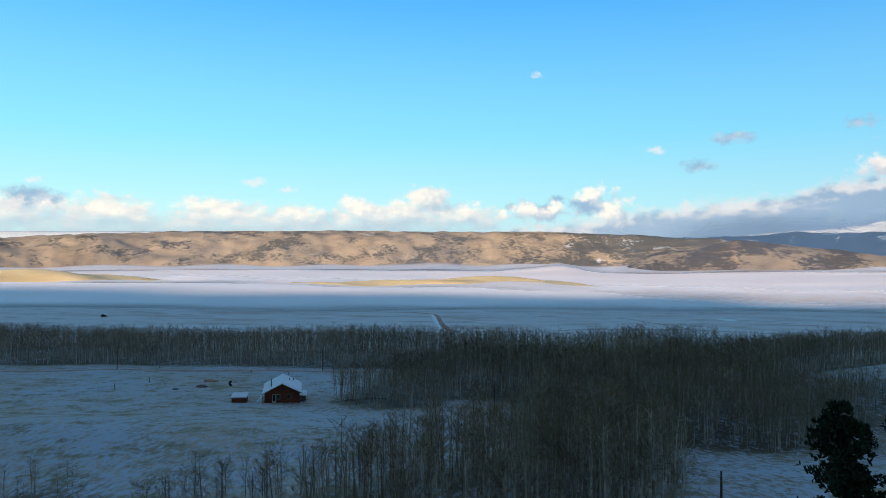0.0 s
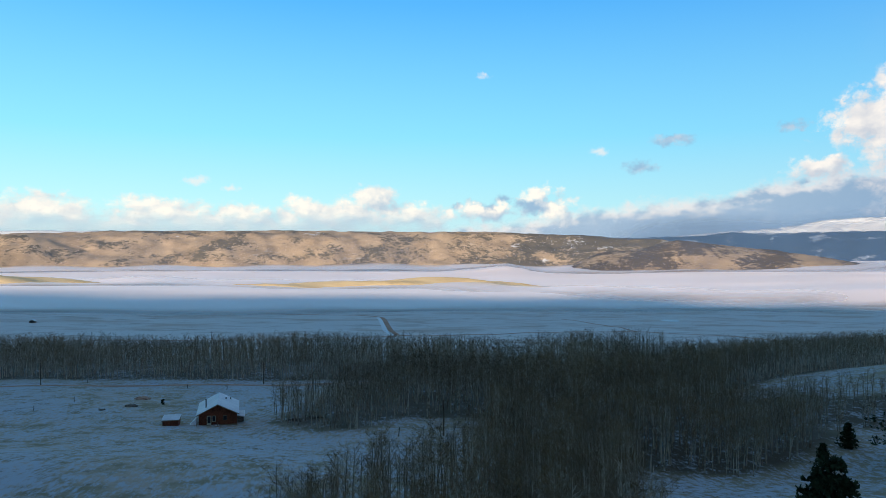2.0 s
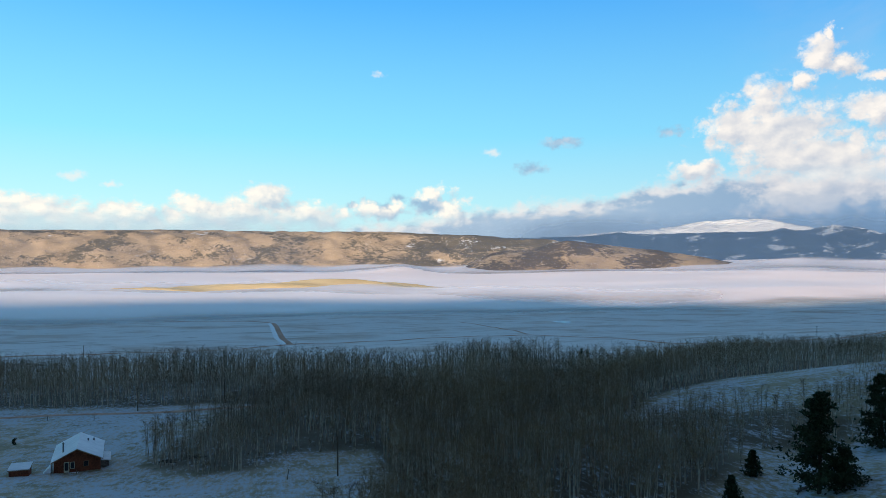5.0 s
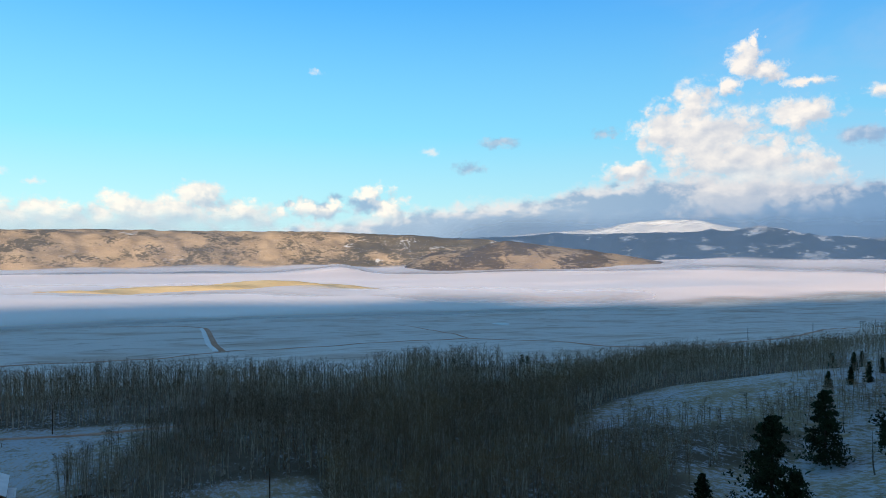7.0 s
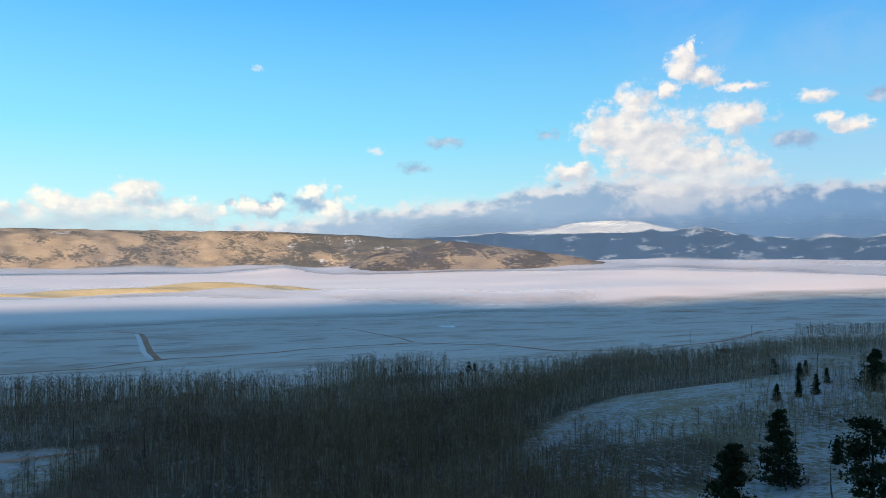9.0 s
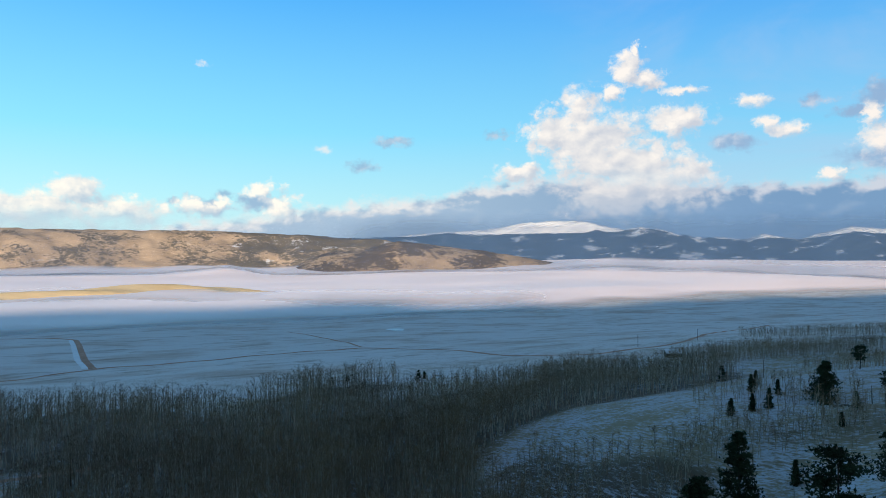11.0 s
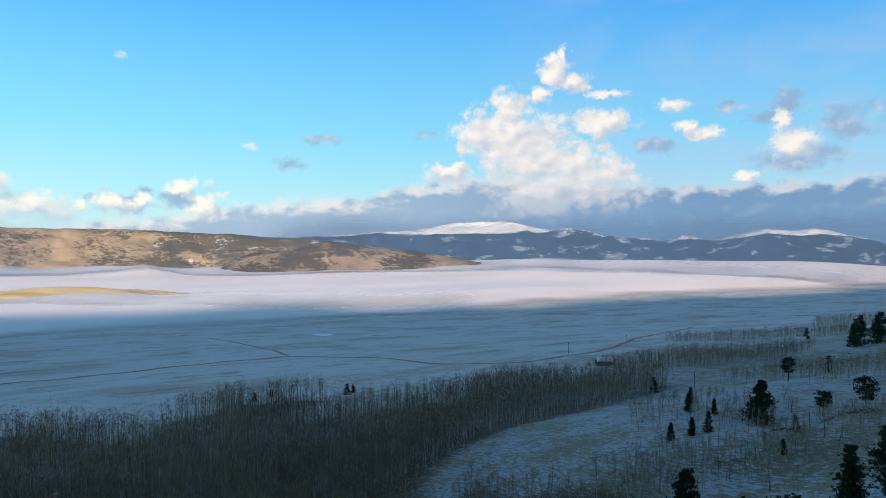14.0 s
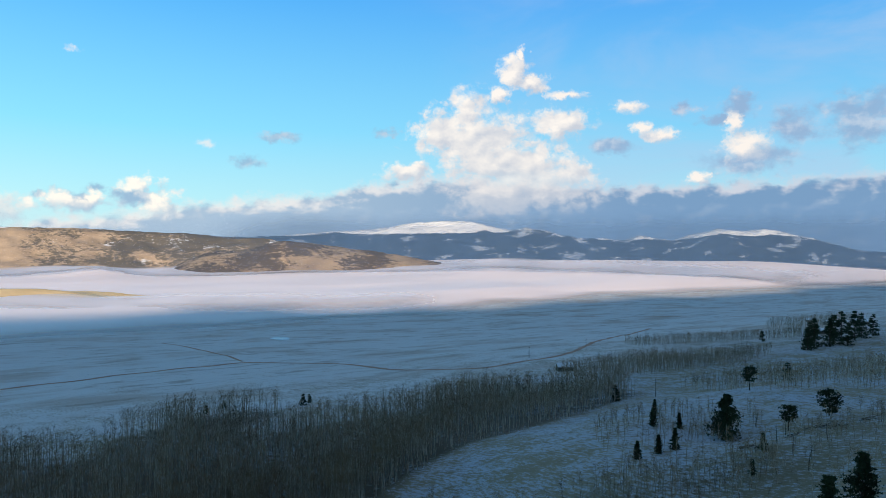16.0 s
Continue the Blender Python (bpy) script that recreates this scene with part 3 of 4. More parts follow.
def fog_top(x, y):
    """Height of the mist's upper face."""
    d = y - fog_edge(x)
    r, az = np.hypot(x, y), np.degrees(np.arctan2(x, y))
    far_level = -84 + 36 * smooth(az, 12, 42)
    near = ground_z(x, y) + 0.5 + 25 * smooth(d, 0, 300)
    k = smooth(r, 1700, 3900) * smooth(d, 0, 900)
    z = near * (1 - k) + far_level * k
    z += fractal(x, y, 520, 2, 3.0) * 6 * smooth(d, 0, 400)
    return z + 30 * np.exp(-((az - 9.5) / 2.0) ** 2 - ((r - 3050) / 260) ** 2) + 10 * np.exp(-((az - 6.5) / 1.6) ** 2 - ((r - 3100) / 260) ** 2)


def mist(name, x, y, z, keep, mat, label):
    me = sheet(name, x, y, z, [mat])
    at = me.attributes.new("thickness", "FLOAT", "POINT")
    at.data.foreach_set("value", keep.ravel().astype(np.float32))
    return tagged(new(name, me), label, "mist", kind="stuff")


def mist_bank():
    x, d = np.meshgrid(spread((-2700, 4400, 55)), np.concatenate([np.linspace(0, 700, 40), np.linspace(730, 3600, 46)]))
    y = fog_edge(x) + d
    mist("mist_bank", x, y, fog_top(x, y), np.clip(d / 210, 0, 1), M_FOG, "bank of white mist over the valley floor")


def mist_swell(dist, deep, high, dense):
    """A standing swell of thin mist that rises out of the bank and fades upwards."""
    az, k = np.meshgrid(np.radians(np.linspace(-50, 70, 170)), np.linspace(0, 1, 9))
    r = dist + 60 * np.sin(az * 9 + dist) + 25 * np.sin(az * 23 + dist * 0.3) + deep * k
    x, y = r * np.sin(az), r * np.cos(az)
    lumps = 0.75 + 0.35 * np.sin(az * 14 + dist) * np.sin(az * 31 + 2)
    z = fog_top(x, y) - 4 + (high * lumps + 4) * k
    keep = dense * smooth(k, 0.10, 0.55) * (1 - smooth(k, 0.55, 1.0)) * smooth(y - fog_edge(x), 20, 320)
    mist("mist_swell", x, y, z, keep, M_SWELL, "thin mist rising from the bank")


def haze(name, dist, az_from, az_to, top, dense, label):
    """A blue-tinted sheet that stands in for haze and thins upwards."""
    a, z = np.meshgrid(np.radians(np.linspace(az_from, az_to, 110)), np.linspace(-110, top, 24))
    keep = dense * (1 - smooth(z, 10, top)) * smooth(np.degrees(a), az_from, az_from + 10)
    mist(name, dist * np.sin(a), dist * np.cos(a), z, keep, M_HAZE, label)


haze("valley_haze", 4060, 14, 84, 270, 1.0, "blue-tinted sheet standing in for haze before the far mountains")
haze("hill_haze", 2930, -62, 84, 200, 0.30, "blue-tinted sheet standing in for haze before the far hills")
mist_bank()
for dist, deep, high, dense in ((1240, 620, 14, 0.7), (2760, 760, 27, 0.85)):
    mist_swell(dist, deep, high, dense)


def ribbon(name, points, width, lift, mat, label, category="road"):
    """A track laid over the ground along a line of plan points."""
    pts = [Vector((*p, 0)) for p in points]
    fine = []
    for a, b in zip(pts[:-1], pts[1:]):
        n = max(2, int((b - a).length / 6))
        fine += [a.lerp(b, k / n) for k in range(n)]
    fine.append(pts[-1])
    for _ in range(6):
        fine = [fine[0]] + [(fine[k - 1] + fine[k] * 2 + fine[k + 1]) / 4 for k in range(1, len(fine) - 1)] + [fine[-1]]
    verts = []
    for k, p in enumerate(fine):
        d = (fine[min(k + 1, len(fine) - 1)] - fine[max(k - 1, 0)]).normalized()
        side = Vector((-d.y, d.x, 0)) * width / 2 * (1 + 0.10 * math.sin(k * 1.7))
        for s in (-1, -0.4, 0.4, 1):
            q = p + side * s
            verts.append((q.x, q.y, float(ground_z(q.x, q.y)) + lift * (1 if abs(s) < 0.9 else 0.2)))
    me = mesh_of(name, verts, grid_faces(len(fine), 4), [mat], None, True)
    return tagged(new(name, me), label, category, kind="structure")


ribbon("road_by_cabin", [(-420, 300), (-250, 292), (-123, 286), (-73, 280), (-24, 279), (-5, 280), (30, 296)], 4.2, 0.25, M_DIRT, "narrow dirt road past the meadow", "road")
ribbon("road_valley", [(-260, 560), (-34, 597), (10, 636), (75, 650), (125, 655), (236, 676), (275, 630), (292, 600), (300, 520), (330, 470), (420, 470), (560, 560), (800, 700)], 5.0, 0.35, M_DIRT, "reddish dirt road across the plain", "road")
ribbon("road_spur", [(10, 636), (4, 720), (-2, 850), (-5, 917), (-40, 960), (-200, 1000)], 5.2, 0.4, M_DIRT, "wide reddish dirt road running into the valley", "road")
ribbon("snowy_verge", [(5, 642), (-1.5, 720), (-7, 850), (-10, 915)], 4.5, 0.3, M_SNOW, "snow-filled ditch beside the dirt road", "verge")
ribbon("cart_track", [(236, 682), (243, 760), (246, 863), (235, 960)], 3.0, 0.3, M_DIRT, "faint track over the frosted plain", "track")
ribbon("far_track", [(1060, 560), (1100, 720), (1060, 900), (900, 1150)], 5.0, 0.4, M_DIRT, "far dirt track across the plain", "track")


# ---- trees ----
def inside(px, py, poly):
    """Which of the points lie in the polygon."""
    hit = np.zeros(len(px), bool)
    for (x0, y0), (x1, y1) in zip(poly, poly[1:] + poly[:1]):
        cross = (y0 > py) != (y1 > py)
        hit ^= cross & (px < (x1 - x0) * (py - y0) / ((y1 - y0) or 1e-9) + x0)
    return hit


def tube(path, radii, sides):
    """Corners and triangles of a tapered stem along path."""
    verts, faces = [], []
    for k, (p, r) in enumerate(zip(path, radii)):
        for s in range(sides):
            a = 2 * math.pi * s / sides
            verts.append((p[0] + r * math.cos(a), p[1] + r * math.sin(a), p[2]))
        if k:
            for s in range(sides):
                a, b = (k - 1) * sides + s, (k - 1) * sides + (s + 1) % sides
                faces += [(a, b, b + sides), (a, b + sides, a + sides)]
    return verts, faces


def aspen_parts(rng, high=13.0, twigs=320, limbs=22, sides=4, coarse=1.0, stout=0.165):
    """Arrays of a bare aspen: slim pale stem with limbs, and a haze of fine twigs above."""
    lean = rng.uniform(-0.05, 0.05, 2)
    ks = np.linspace(0, 1, 6)
    path = [(lean[0] * high * k + 0.12 * math.sin(k * 7 + lean[0] * 90), lean[1] * high * k + 0.12 * math.cos(k * 6), high * k - 0.4 * (k == 0)) for k in ks]
    radii = stout * (high / 13) * (1 - ks) ** 0.8 + 0.012
    tv, tf = tube(path, radii, sides)
    cv, cf = [], []
    tips = []
    low = rng.uniform(0.28, 0.44)
    for n in range(limbs):
        k = low + (0.93 - low) * (n + rng.random()) / limbs
        base = np.array([np.interp(k, ks, [p[i] for p in path]) for i in range(3)])
        a = rng.uniform(0, 2 * math.pi)
        out = high * 0.155 * math.sqrt(max(0.12, 1 - ((k - 0.66) / 0.42) ** 2)) * rng.uniform(0.55, 1.3) + 0.2
        rise = min(out * rng.uniform(0.7, 1.6), high * 0.98 - base[2])
        tip = base + np.array([math.cos(a) * out, math.sin(a) * out, rise])
        w = 0.028
        side = np.array([-math.sin(a), math.cos(a), 0]) * w
        i = len(tv)
        tv += [tuple(base - side), tuple(base + side), tuple(tip), tuple(base + (0, 0, 2 * w))]
        tf += [(i, i + 1, i + 2), (i, i + 2, i + 3)]
        tips.append((base, tip))
    for n in range(twigs):
        base, tip = tips[rng.integers(len(tips))]
        p = base + (tip - base) * rng.uniform(0.15, 1.0)
        d = np.array([rng.normal(0, 0.55), rng.normal(0, 0.55), rng.uniform(-0.1, 0.95)])
        d = d / np.linalg.norm(d) * rng.uniform(0.5, 1.25) * (0.45 + 0.55 * high / 13)
        s = np.cross(d, rng.normal(0, 1, 3))
        s = s / (np.linalg.norm(s) + 1e-6) * rng.uniform(0.010, 0.021) * coarse
        i = len(cv)
        cv += [tuple(p - s), tuple(p + s), tuple(p + d)]
        cf.append((i, i + 1, i + 2))
    return (np.array(tv), np.array(tf)), (np.array(cv), np.array(cf))


def scatter(poly, density, rng, gap=None, holes=()):
    xs, ys = [p[0] for p in poly], [p[1] for p in poly]
    x0, x1, y0, y1 = min(xs), max(xs), min(ys), max(ys)
    n = int((x1 - x0) * (y1 - y0) * density)
    px, py = rng.uniform(x0, x1, n), rng.uniform(y0, y1, n)
    keep = inside(px, py, poly)
    for hx, hy, hr in holes:
        keep &= (px - hx) ** 2 + ((py - hy) * 1.0) ** 2 > hr * hr
    return px[keep], py[keep]


def stuff_of(name, variants, spots, mats, label, category):
    """One joined mesh of many plants: variants of (stem, crown) arrays set down at spots (x, y, size, turn)."""
    vs, fs, ms, total = [], [], [], 0
    for k, (x, y, size, turn) in enumerate(spots):
        c, s = math.cos(turn) * size, math.sin(turn) * size
        z = float(ground_z(x, y)) - 0.1
        for slot, (v, f) in enumerate(variants[k % len(variants)]):
            moved = np.stack([x + v[:, 0] * c - v[:, 1] * s, y + v[:, 0] * s + v[:, 1] * c, z + v[:, 2] * size], 1)
            vs.append(moved)
            fs.append(f + total)
            ms.append(np.full(len(f), slot))
            total += len(v)
    me = mesh_of(name, np.concatenate(vs), np.concatenate(fs), mats, np.concatenate(ms))
    return tagged(new(name, me), label, category, kind="stuff")


def part(name, me, parent, label=""):
    ob = new(name, me)
    ob.parent = parent
    if label:
        ob["label"] = label
    return ob


rng = np.random.default_rng(5)
FOREST = [(-30, 205), (-27, 191), (-12, 179), (-2, 186), (7, 199), (24, 197), (25, 168), (42, 141), (61, 137), (76, 138), (88, 150), (94, 175), (93, 200), (105, 222), (120, 238),
          (150, 258), (176, 268), (215, 275), (277, 296), (305, 305), (330, 342), (282, 360), (259, 392), (208, 364), (175, 366), (129, 364), (102, 405),
          (82, 396), (59, 352), (24, 402), (-50, 410), (-92, 402), (-150, 440), (-204, 468), (-330, 470), (-330, 326), (-140, 322), (-77, 297), (-36, 295),
          (-4, 288), (-8, 272), (-14, 250), (-24, 225)]
FRONT = [(-36, 62), (-26, 76), (-12, 94), (2, 108), (12, 122), (20, 142), (24, 166), (42, 140), (38, 115), (27, 86), (22, 62)]
CORNER = [(-62, 74), (-50, 96), (-42, 90), (-44, 72), (-54, 64)]
GULLY = [(56, 134), (62, 152), (72, 172), (92, 186), (101, 176), (100, 160), (92, 147), (76, 143), (66, 132)]
BRUSHY = [(158, 160), (176, 168), (198, 172), (222, 178), (262, 172), (240, 150), (190, 134), (166, 130), (146, 140)]
SHRUBS = [(104, 209), (126, 219), (122, 203), (131, 194), (140, 182), (136, 162), (118, 158), (104, 165), (97, 180), (96, 195)]
LOWER = [(143, 190), (160, 188), (186, 164), (166, 150), (140, 165)]
SPUR_TOP = [(168, 196), (172, 214), (200, 232), (243, 225), (235, 200), (224, 188), (185, 182)]
BEHIND_SPUR = [(285, 215), (308, 192), (380, 215), (432, 247), (403, 316), (330, 300), (300, 255)]
STRIP_A = [(330, 380), (362, 353), (400, 345), (460, 340), (510, 355), (504, 372), (408, 406), (345, 405)]
STRIP_B = [(506, 492), (583, 461), (691, 432), (660, 412), (560, 440), (500, 470)]
STRIP_C = [(640, 400), (780, 440), (900, 470), (960, 520), (860, 560), (740, 500)]
COPSE = [(92, 398), (110, 420), (150, 425), (160, 405), (128, 385)]
FAR_EDGE = [(205, 372), (225, 420), (262, 430), (275, 405), (262, 392)]

tall = [aspen_parts(rng, rng.uniform(11.8, 13.8)) for _ in range(8)]
far_tall = [aspen_parts(rng, rng.uniform(11.8, 13.8), 88, 9, 3, 1.9, 0.125) for _ in range(8)]
low = [aspen_parts(rng, rng.uniform(6.0, 8.0), 110, 14, 3) for _ in range(5)]
fx, fy = scatter(FOREST, 0.125, rng, holes=[(78, 360, 15), (-215, 405, 22), (-150, 395, 12)])
qx, qy = scatter(FRONT, 0.20, rng)
cx_, cy_ = scatter(COPSE, 0.09, rng)
hx, hy = scatter(GULLY, 0.10, rng)
kx, ky = scatter(CORNER, 0.11, rng)
all_x, all_y = np.concatenate([fx, qx, cx_, hx, kx]), np.concatenate([fy, qy, cy_, hy, ky])
# thin out where a slow drift of density says so
drift = np.sin(all_x / 17 + 1.1) * np.sin(all_y / 13 + 0.4)
keep = rng.random(len(all_x)) < 0.80 + 0.22 * drift
all_x, all_y = all_x[keep], all_y[keep]
sizes = rng.uniform(0.80, 1.12, len(all_x)) * (1 + 0.06 * np.sin(all_x / 29 + 0.5) * np.sin(all_y / 23))
sizes = np.where((all_x < 4) & (all_y > 172) & (all_y < 276), sizes * 0.74, sizes)
sizes = np.where(inside(all_x, all_y, GULLY) & (all_x > 60), sizes * 0.68, sizes)
sizes = np.where(inside(all_x, all_y, CORNER), sizes * 0.62, sizes)
# the near stand starts as low growth at its open edge
sizes = np.where((all_y < 168) & (all_x < 45), sizes * (0.58 + 0.34 * smooth(all_x + 0.12 * (all_y - 90), -34, 26)), sizes)
turns = rng.uniform(0, 6.28, len(all_x))
order = np.argsort(all_y + 0.25 * np.abs(all_x))
near_ids, rest_ids = order[:280], order[280:]

# bushes and fallen twigs under the trees
brush = [aspen_parts(rng, rng.uniform(2.0, 3.2), 46, 7, 3, 1.3) for _ in range(5)]
ux, uy = scatter([p for p in FOREST if p[1] < 290] + [(100, 285)], 0.05, rng)
vx, vy = scatter(FRONT, 0.06, rng)
stuff_of("undergrowth", brush, [(a, b, rng.uniform(0.5, 1.2), rng.uniform(0, 6.28)) for a, b in zip(np.concatenate([ux, vx]), np.concatenate([uy, vy]))], [M_BARK, M_TWIG], "bare brown brush under the aspens", "undergrowth")
# litter darkens the woods; on BRUSHY and LOWER it also carries slope shade
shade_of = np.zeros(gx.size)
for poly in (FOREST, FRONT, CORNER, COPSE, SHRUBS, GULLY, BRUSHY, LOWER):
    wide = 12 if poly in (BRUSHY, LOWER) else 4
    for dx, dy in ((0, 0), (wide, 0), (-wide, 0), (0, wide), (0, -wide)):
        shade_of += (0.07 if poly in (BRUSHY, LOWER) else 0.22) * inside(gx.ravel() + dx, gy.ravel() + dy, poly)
litter_and_shade = ground.data.attributes.new("wooded", "FLOAT", "POINT")
litter_and_shade.data.foreach_set("value", np.clip(shade_of, 0, 1).astype(np.float32))

# single trees of the nearest stand
aspen_meshes = []
for k, (stem, crown) in enumerate(tall):
    aspen_meshes.append((mesh_of("trunk", *stem, [M_BARK]), mesh_of("crown", *crown, [M_TWIG])))
for k, i in enumerate(near_ids):
    x, y = float(all_x[i]), float(all_y[i])
    tree = tagged(new("aspen"), "bare aspen with slim pale trunk and fine twigs", "tree", "aspens of the near stand")
    tree.matrix_world = pose(x, y, float(ground_z(x, y)) - 0.1, 0, 0, math.degrees(turns[i])) @ Matrix.Scale(float(sizes[i]), 4)
    part("trunk", aspen_meshes[k % 8][0], tree)
    part("crown", aspen_meshes[k % 8][1], tree)
for name, stock, ids in (("aspen_forest", tall, [i for i in rest_ids if all_y[i] < 262]), ("aspen_forest_beyond", far_tall, [i for i in rest_ids if all_y[i] >= 262])):
    stuff_of(name, stock, [(all_x[i], all_y[i], sizes[i], turns[i]) for i in ids], [M_BARK, M_TWIG], "leafless aspen forest, grey trunks and brown twigs", "forest")

low_far = [aspen_parts(rng, rng.uniform(6.0, 8.0), 34, 5, 3, 2.3) for _ in range(5)]
spots, far_spots = [], []
for poly, density, big in ((SHRUBS, 0.10, 1.05), (BRUSHY, 0.065, 0.80), (LOWER, 0.17, 1.0), (SPUR_TOP, 0.075, 0.85), (BEHIND_SPUR, 0.09, 1.0), (STRIP_A, 0.17, 1.2), (STRIP_B, 0.15, 1.2), (STRIP_C, 0.03, 1.3), (FAR_EDGE, 0.05, 0.9)):
    sx, sy = scatter(poly, density, rng)
    (far_spots if min(p[0] for p in poly) > 180 else spots).extend((a, b, big * rng.uniform(0.6, 1.15), rng.uniform(0, 6.28)) for a, b in zip(sx, sy))
stuff_of("young_aspens", low, spots, [M_BARK, M_TWIG], "thin young aspens without leaves on snow", "saplings")
stuff_of("aspen_strips", low_far, far_spots, [M_BARK, M_TWIG], "far strips of low bare aspens", "saplings")


def pine_parts(rng, high, wide, bare=0.12, tiers=15, ragged=0.35, round_top=0.0, even=False, tufts=13):
    """Arrays of a pine: stem, and boughs carrying tufts of needles."""
    ks = np.linspace(0, 1, 6)
    path = [(0.1 * math.sin(k * 4), 0.1 * math.cos(k * 5), high * k - 0.4 * (k == 0)) for k in ks]
    tv, tf = tube(path, 0.022 * high * (1 - ks) + 0.02, 6)
    cv, cf = [], []
    for n in range(tiers):
        k = bare + (0.99 - bare) * (n + 0.3 * rng.random()) / tiers
        span = (1 - k) ** (1.05 if even else 0.75) if not round_top else math.sqrt(max(0.03, 1 - ((k - bare - (1 - bare) * 0.45) / ((1 - bare) * 0.58)) ** 2))
        heavy = rng.uniform(0, 2 * math.pi)
        for b in range(6):
            a = heavy + (b * 1.047 if even else rng.normal(0, 1.5))
            out = wide * span * min(1.0, (k + 0.2) / 0.25) * rng.uniform(1 - ragged, 1 + ragged * 0.5) + 0.15
            drop = rng.uniform(-0.05, 0.3) * out
            base = np.array([0, 0, high * k])
            tip = base + np.array([math.cos(a) * out, math.sin(a) * out, drop])
            i = len(tv)
            s = np.array([-math.sin(a), math.cos(a), 0]) * 0.004 * high
            tv += [tuple(base - s), tuple(base + s), tuple(tip)]
            tf.append((i, i + 1, i + 2))
            for c in range(tufts):
                f = rng.uniform(0.02 if even else 0.30, 1.0)
                p = base + (tip - base) * f + rng.normal(0, 0.10 * wide * (0.4 + span), 3) * (1, 1, 0.6)
                size = rng.uniform(0.13, 0.24) * (0.26 * wide + 0.40) * math.sqrt(13 / tufts)
                for q in range(4):
                    d = rng.normal(0, 1, 3) + np.array([math.cos(a) * 0.6, math.sin(a) * 0.6, 0.7])
                    d = d / np.linalg.norm(d) * size * 1.9
                    w = np.cross(d, rng.normal(0, 1, 3))
                    w = w / (np.linalg.norm(w) + 1e-6) * size * 0.55
                    i = len(cv)
                    cv += [tuple(p - w), tuple(p + w), tuple(p + d + w * 0.4), tuple(p + d * 0.8 - w * 0.6)]
                    cf += [(i, i + 1, i + 2), (i, i + 2, i + 3)]
    return (np.array(tv), np.array(tf)), (np.array(cv), np.array(cf))


def pine(x, y, high, wide, label, group="", **shape):
    stem, crown = pine_parts(rng, high, wide, **shape)
    tree = tagged(new("pine_tree"), label, "tree", group)
    tree.location = (x, y, float(ground_z(x, y)) - 0.1)
    part("trunk", mesh_of("trunk", *stem, [M_PINEBARK]), tree)
    part("crown", mesh_of("crown", *crown, [M_NEEDLE]), tree)
    return tree


pine(33, 59.5, 14.5, 4.6, "broad dark pine close to the slope's foot", tufts=30, tiers=17, bare=0.05, ragged=0.4)
pine(92, 127.8, 18.0, 6.2, "tall dark ponderosa pine with a ragged crown", tufts=30, tiers=17, bare=0.06, ragged=0.8)
pine(95.5, 126, 7.0, 3.6, "dark pine beside a taller one", tufts=30, tiers=12, ragged=0.5, bare=0.05)
pine(127, 151, 16.5, 5.0, "broad dark conical pine on the slope", tufts=30, tiers=19, bare=0.03, ragged=0.3)
pine(114, 120, 13.5, 4.8, "bushy dark pine on the near slope", tufts=30, tiers=15, ragged=0.5, round_top=1.0, bare=0.05)
pine(135, 123.5, 15.5, 4.0, "ragged dark pine on the near slope", tufts=30, tiers=17, ragged=0.6)
pine(151, 126, 13, 4.0, "dark pine near the crest", tufts=30, tiers=15, ragged=0.5)
pine(210, 192, 13.4, 5.6, "round-crowned dark pine on the spur", tufts=24, tiers=16, bare=0.05, ragged=0.5)
pine(292, 236, 10, 3.0, "small dark pine with a round crown", tiers=9, bare=0.4, round_top=1.0)
pine(219, 178, 7.5, 2.3, "young pine with an open crown", tiers=10, bare=0.4, round_top=1.0)
pine(240, 177, 8, 3.2, "young round pine on the spur", tiers=11, bare=0.15, round_top=1.0)
for x, y, h in ((169, 191, 5.0), (175, 189, 5.2), (180, 187.5, 6.0), (188, 167, 4.5), (200, 211, 6.0), (205, 205, 5.0), (139, 147, 5.5), (222, 228, 6.0), (172, 160, 3.6)):
    pine(x, y, h, h * 0.25, "slender young fir on the snowy spur", "young firs on the spur", tiers=14, bare=0.0, ragged=0.75, even=True)
for x, y, h in ((80, 135.2, 4.6), (90.4, 143.7, 5.0)):
    pine(x, y, h, h * 0.42, "small bushy fir below the pines", "small firs below the pines", tiers=11, bare=0.02, ragged=0.4, even=True)
for x, y, h in ((176, 420, 6.5), (182, 426, 5.0), (128, 430, 4.5), (140, 440, 4.5), (594, 414, 10), (283, 300, 8), (345, 250, 9)):
    pine(x, y, h, h * 0.32, "lone dark conifer on the frosted plain", "lone conifers", tiers=8, bare=0.05)
for x, y, h in ((552, 352, 18), (562, 356, 21), (580, 362, 24), (592, 356, 23), (606, 360, 25), (622, 362, 26), (640, 360, 25), (656, 362, 22), (676, 362, 20), (600, 346, 19)):
    pine(x, y, h, h * 0.30, "dark pine of a dense clump", "pine clump", tiers=11, bare=0.02)


# ---- cabin and small things ----
def box(bm, x0, x1, y0, y1, z0, z1, bevel=0.0):
    made = bmesh.ops.create_cube(bm, size=1.0, matrix=Matrix.Translation(((x0 + x1) / 2, (y0 + y1) / 2, (z0 + z1) / 2)) @ Matrix.Diagonal((x1 - x0, y1 - y0, z1 - z0, 1)))
    if bevel:
        edges = list({e for v in made["verts"] for e in v.link_edges})
        bmesh.ops.bevel(bm, geom=edges, offset=bevel, segments=1, affect="EDGES")


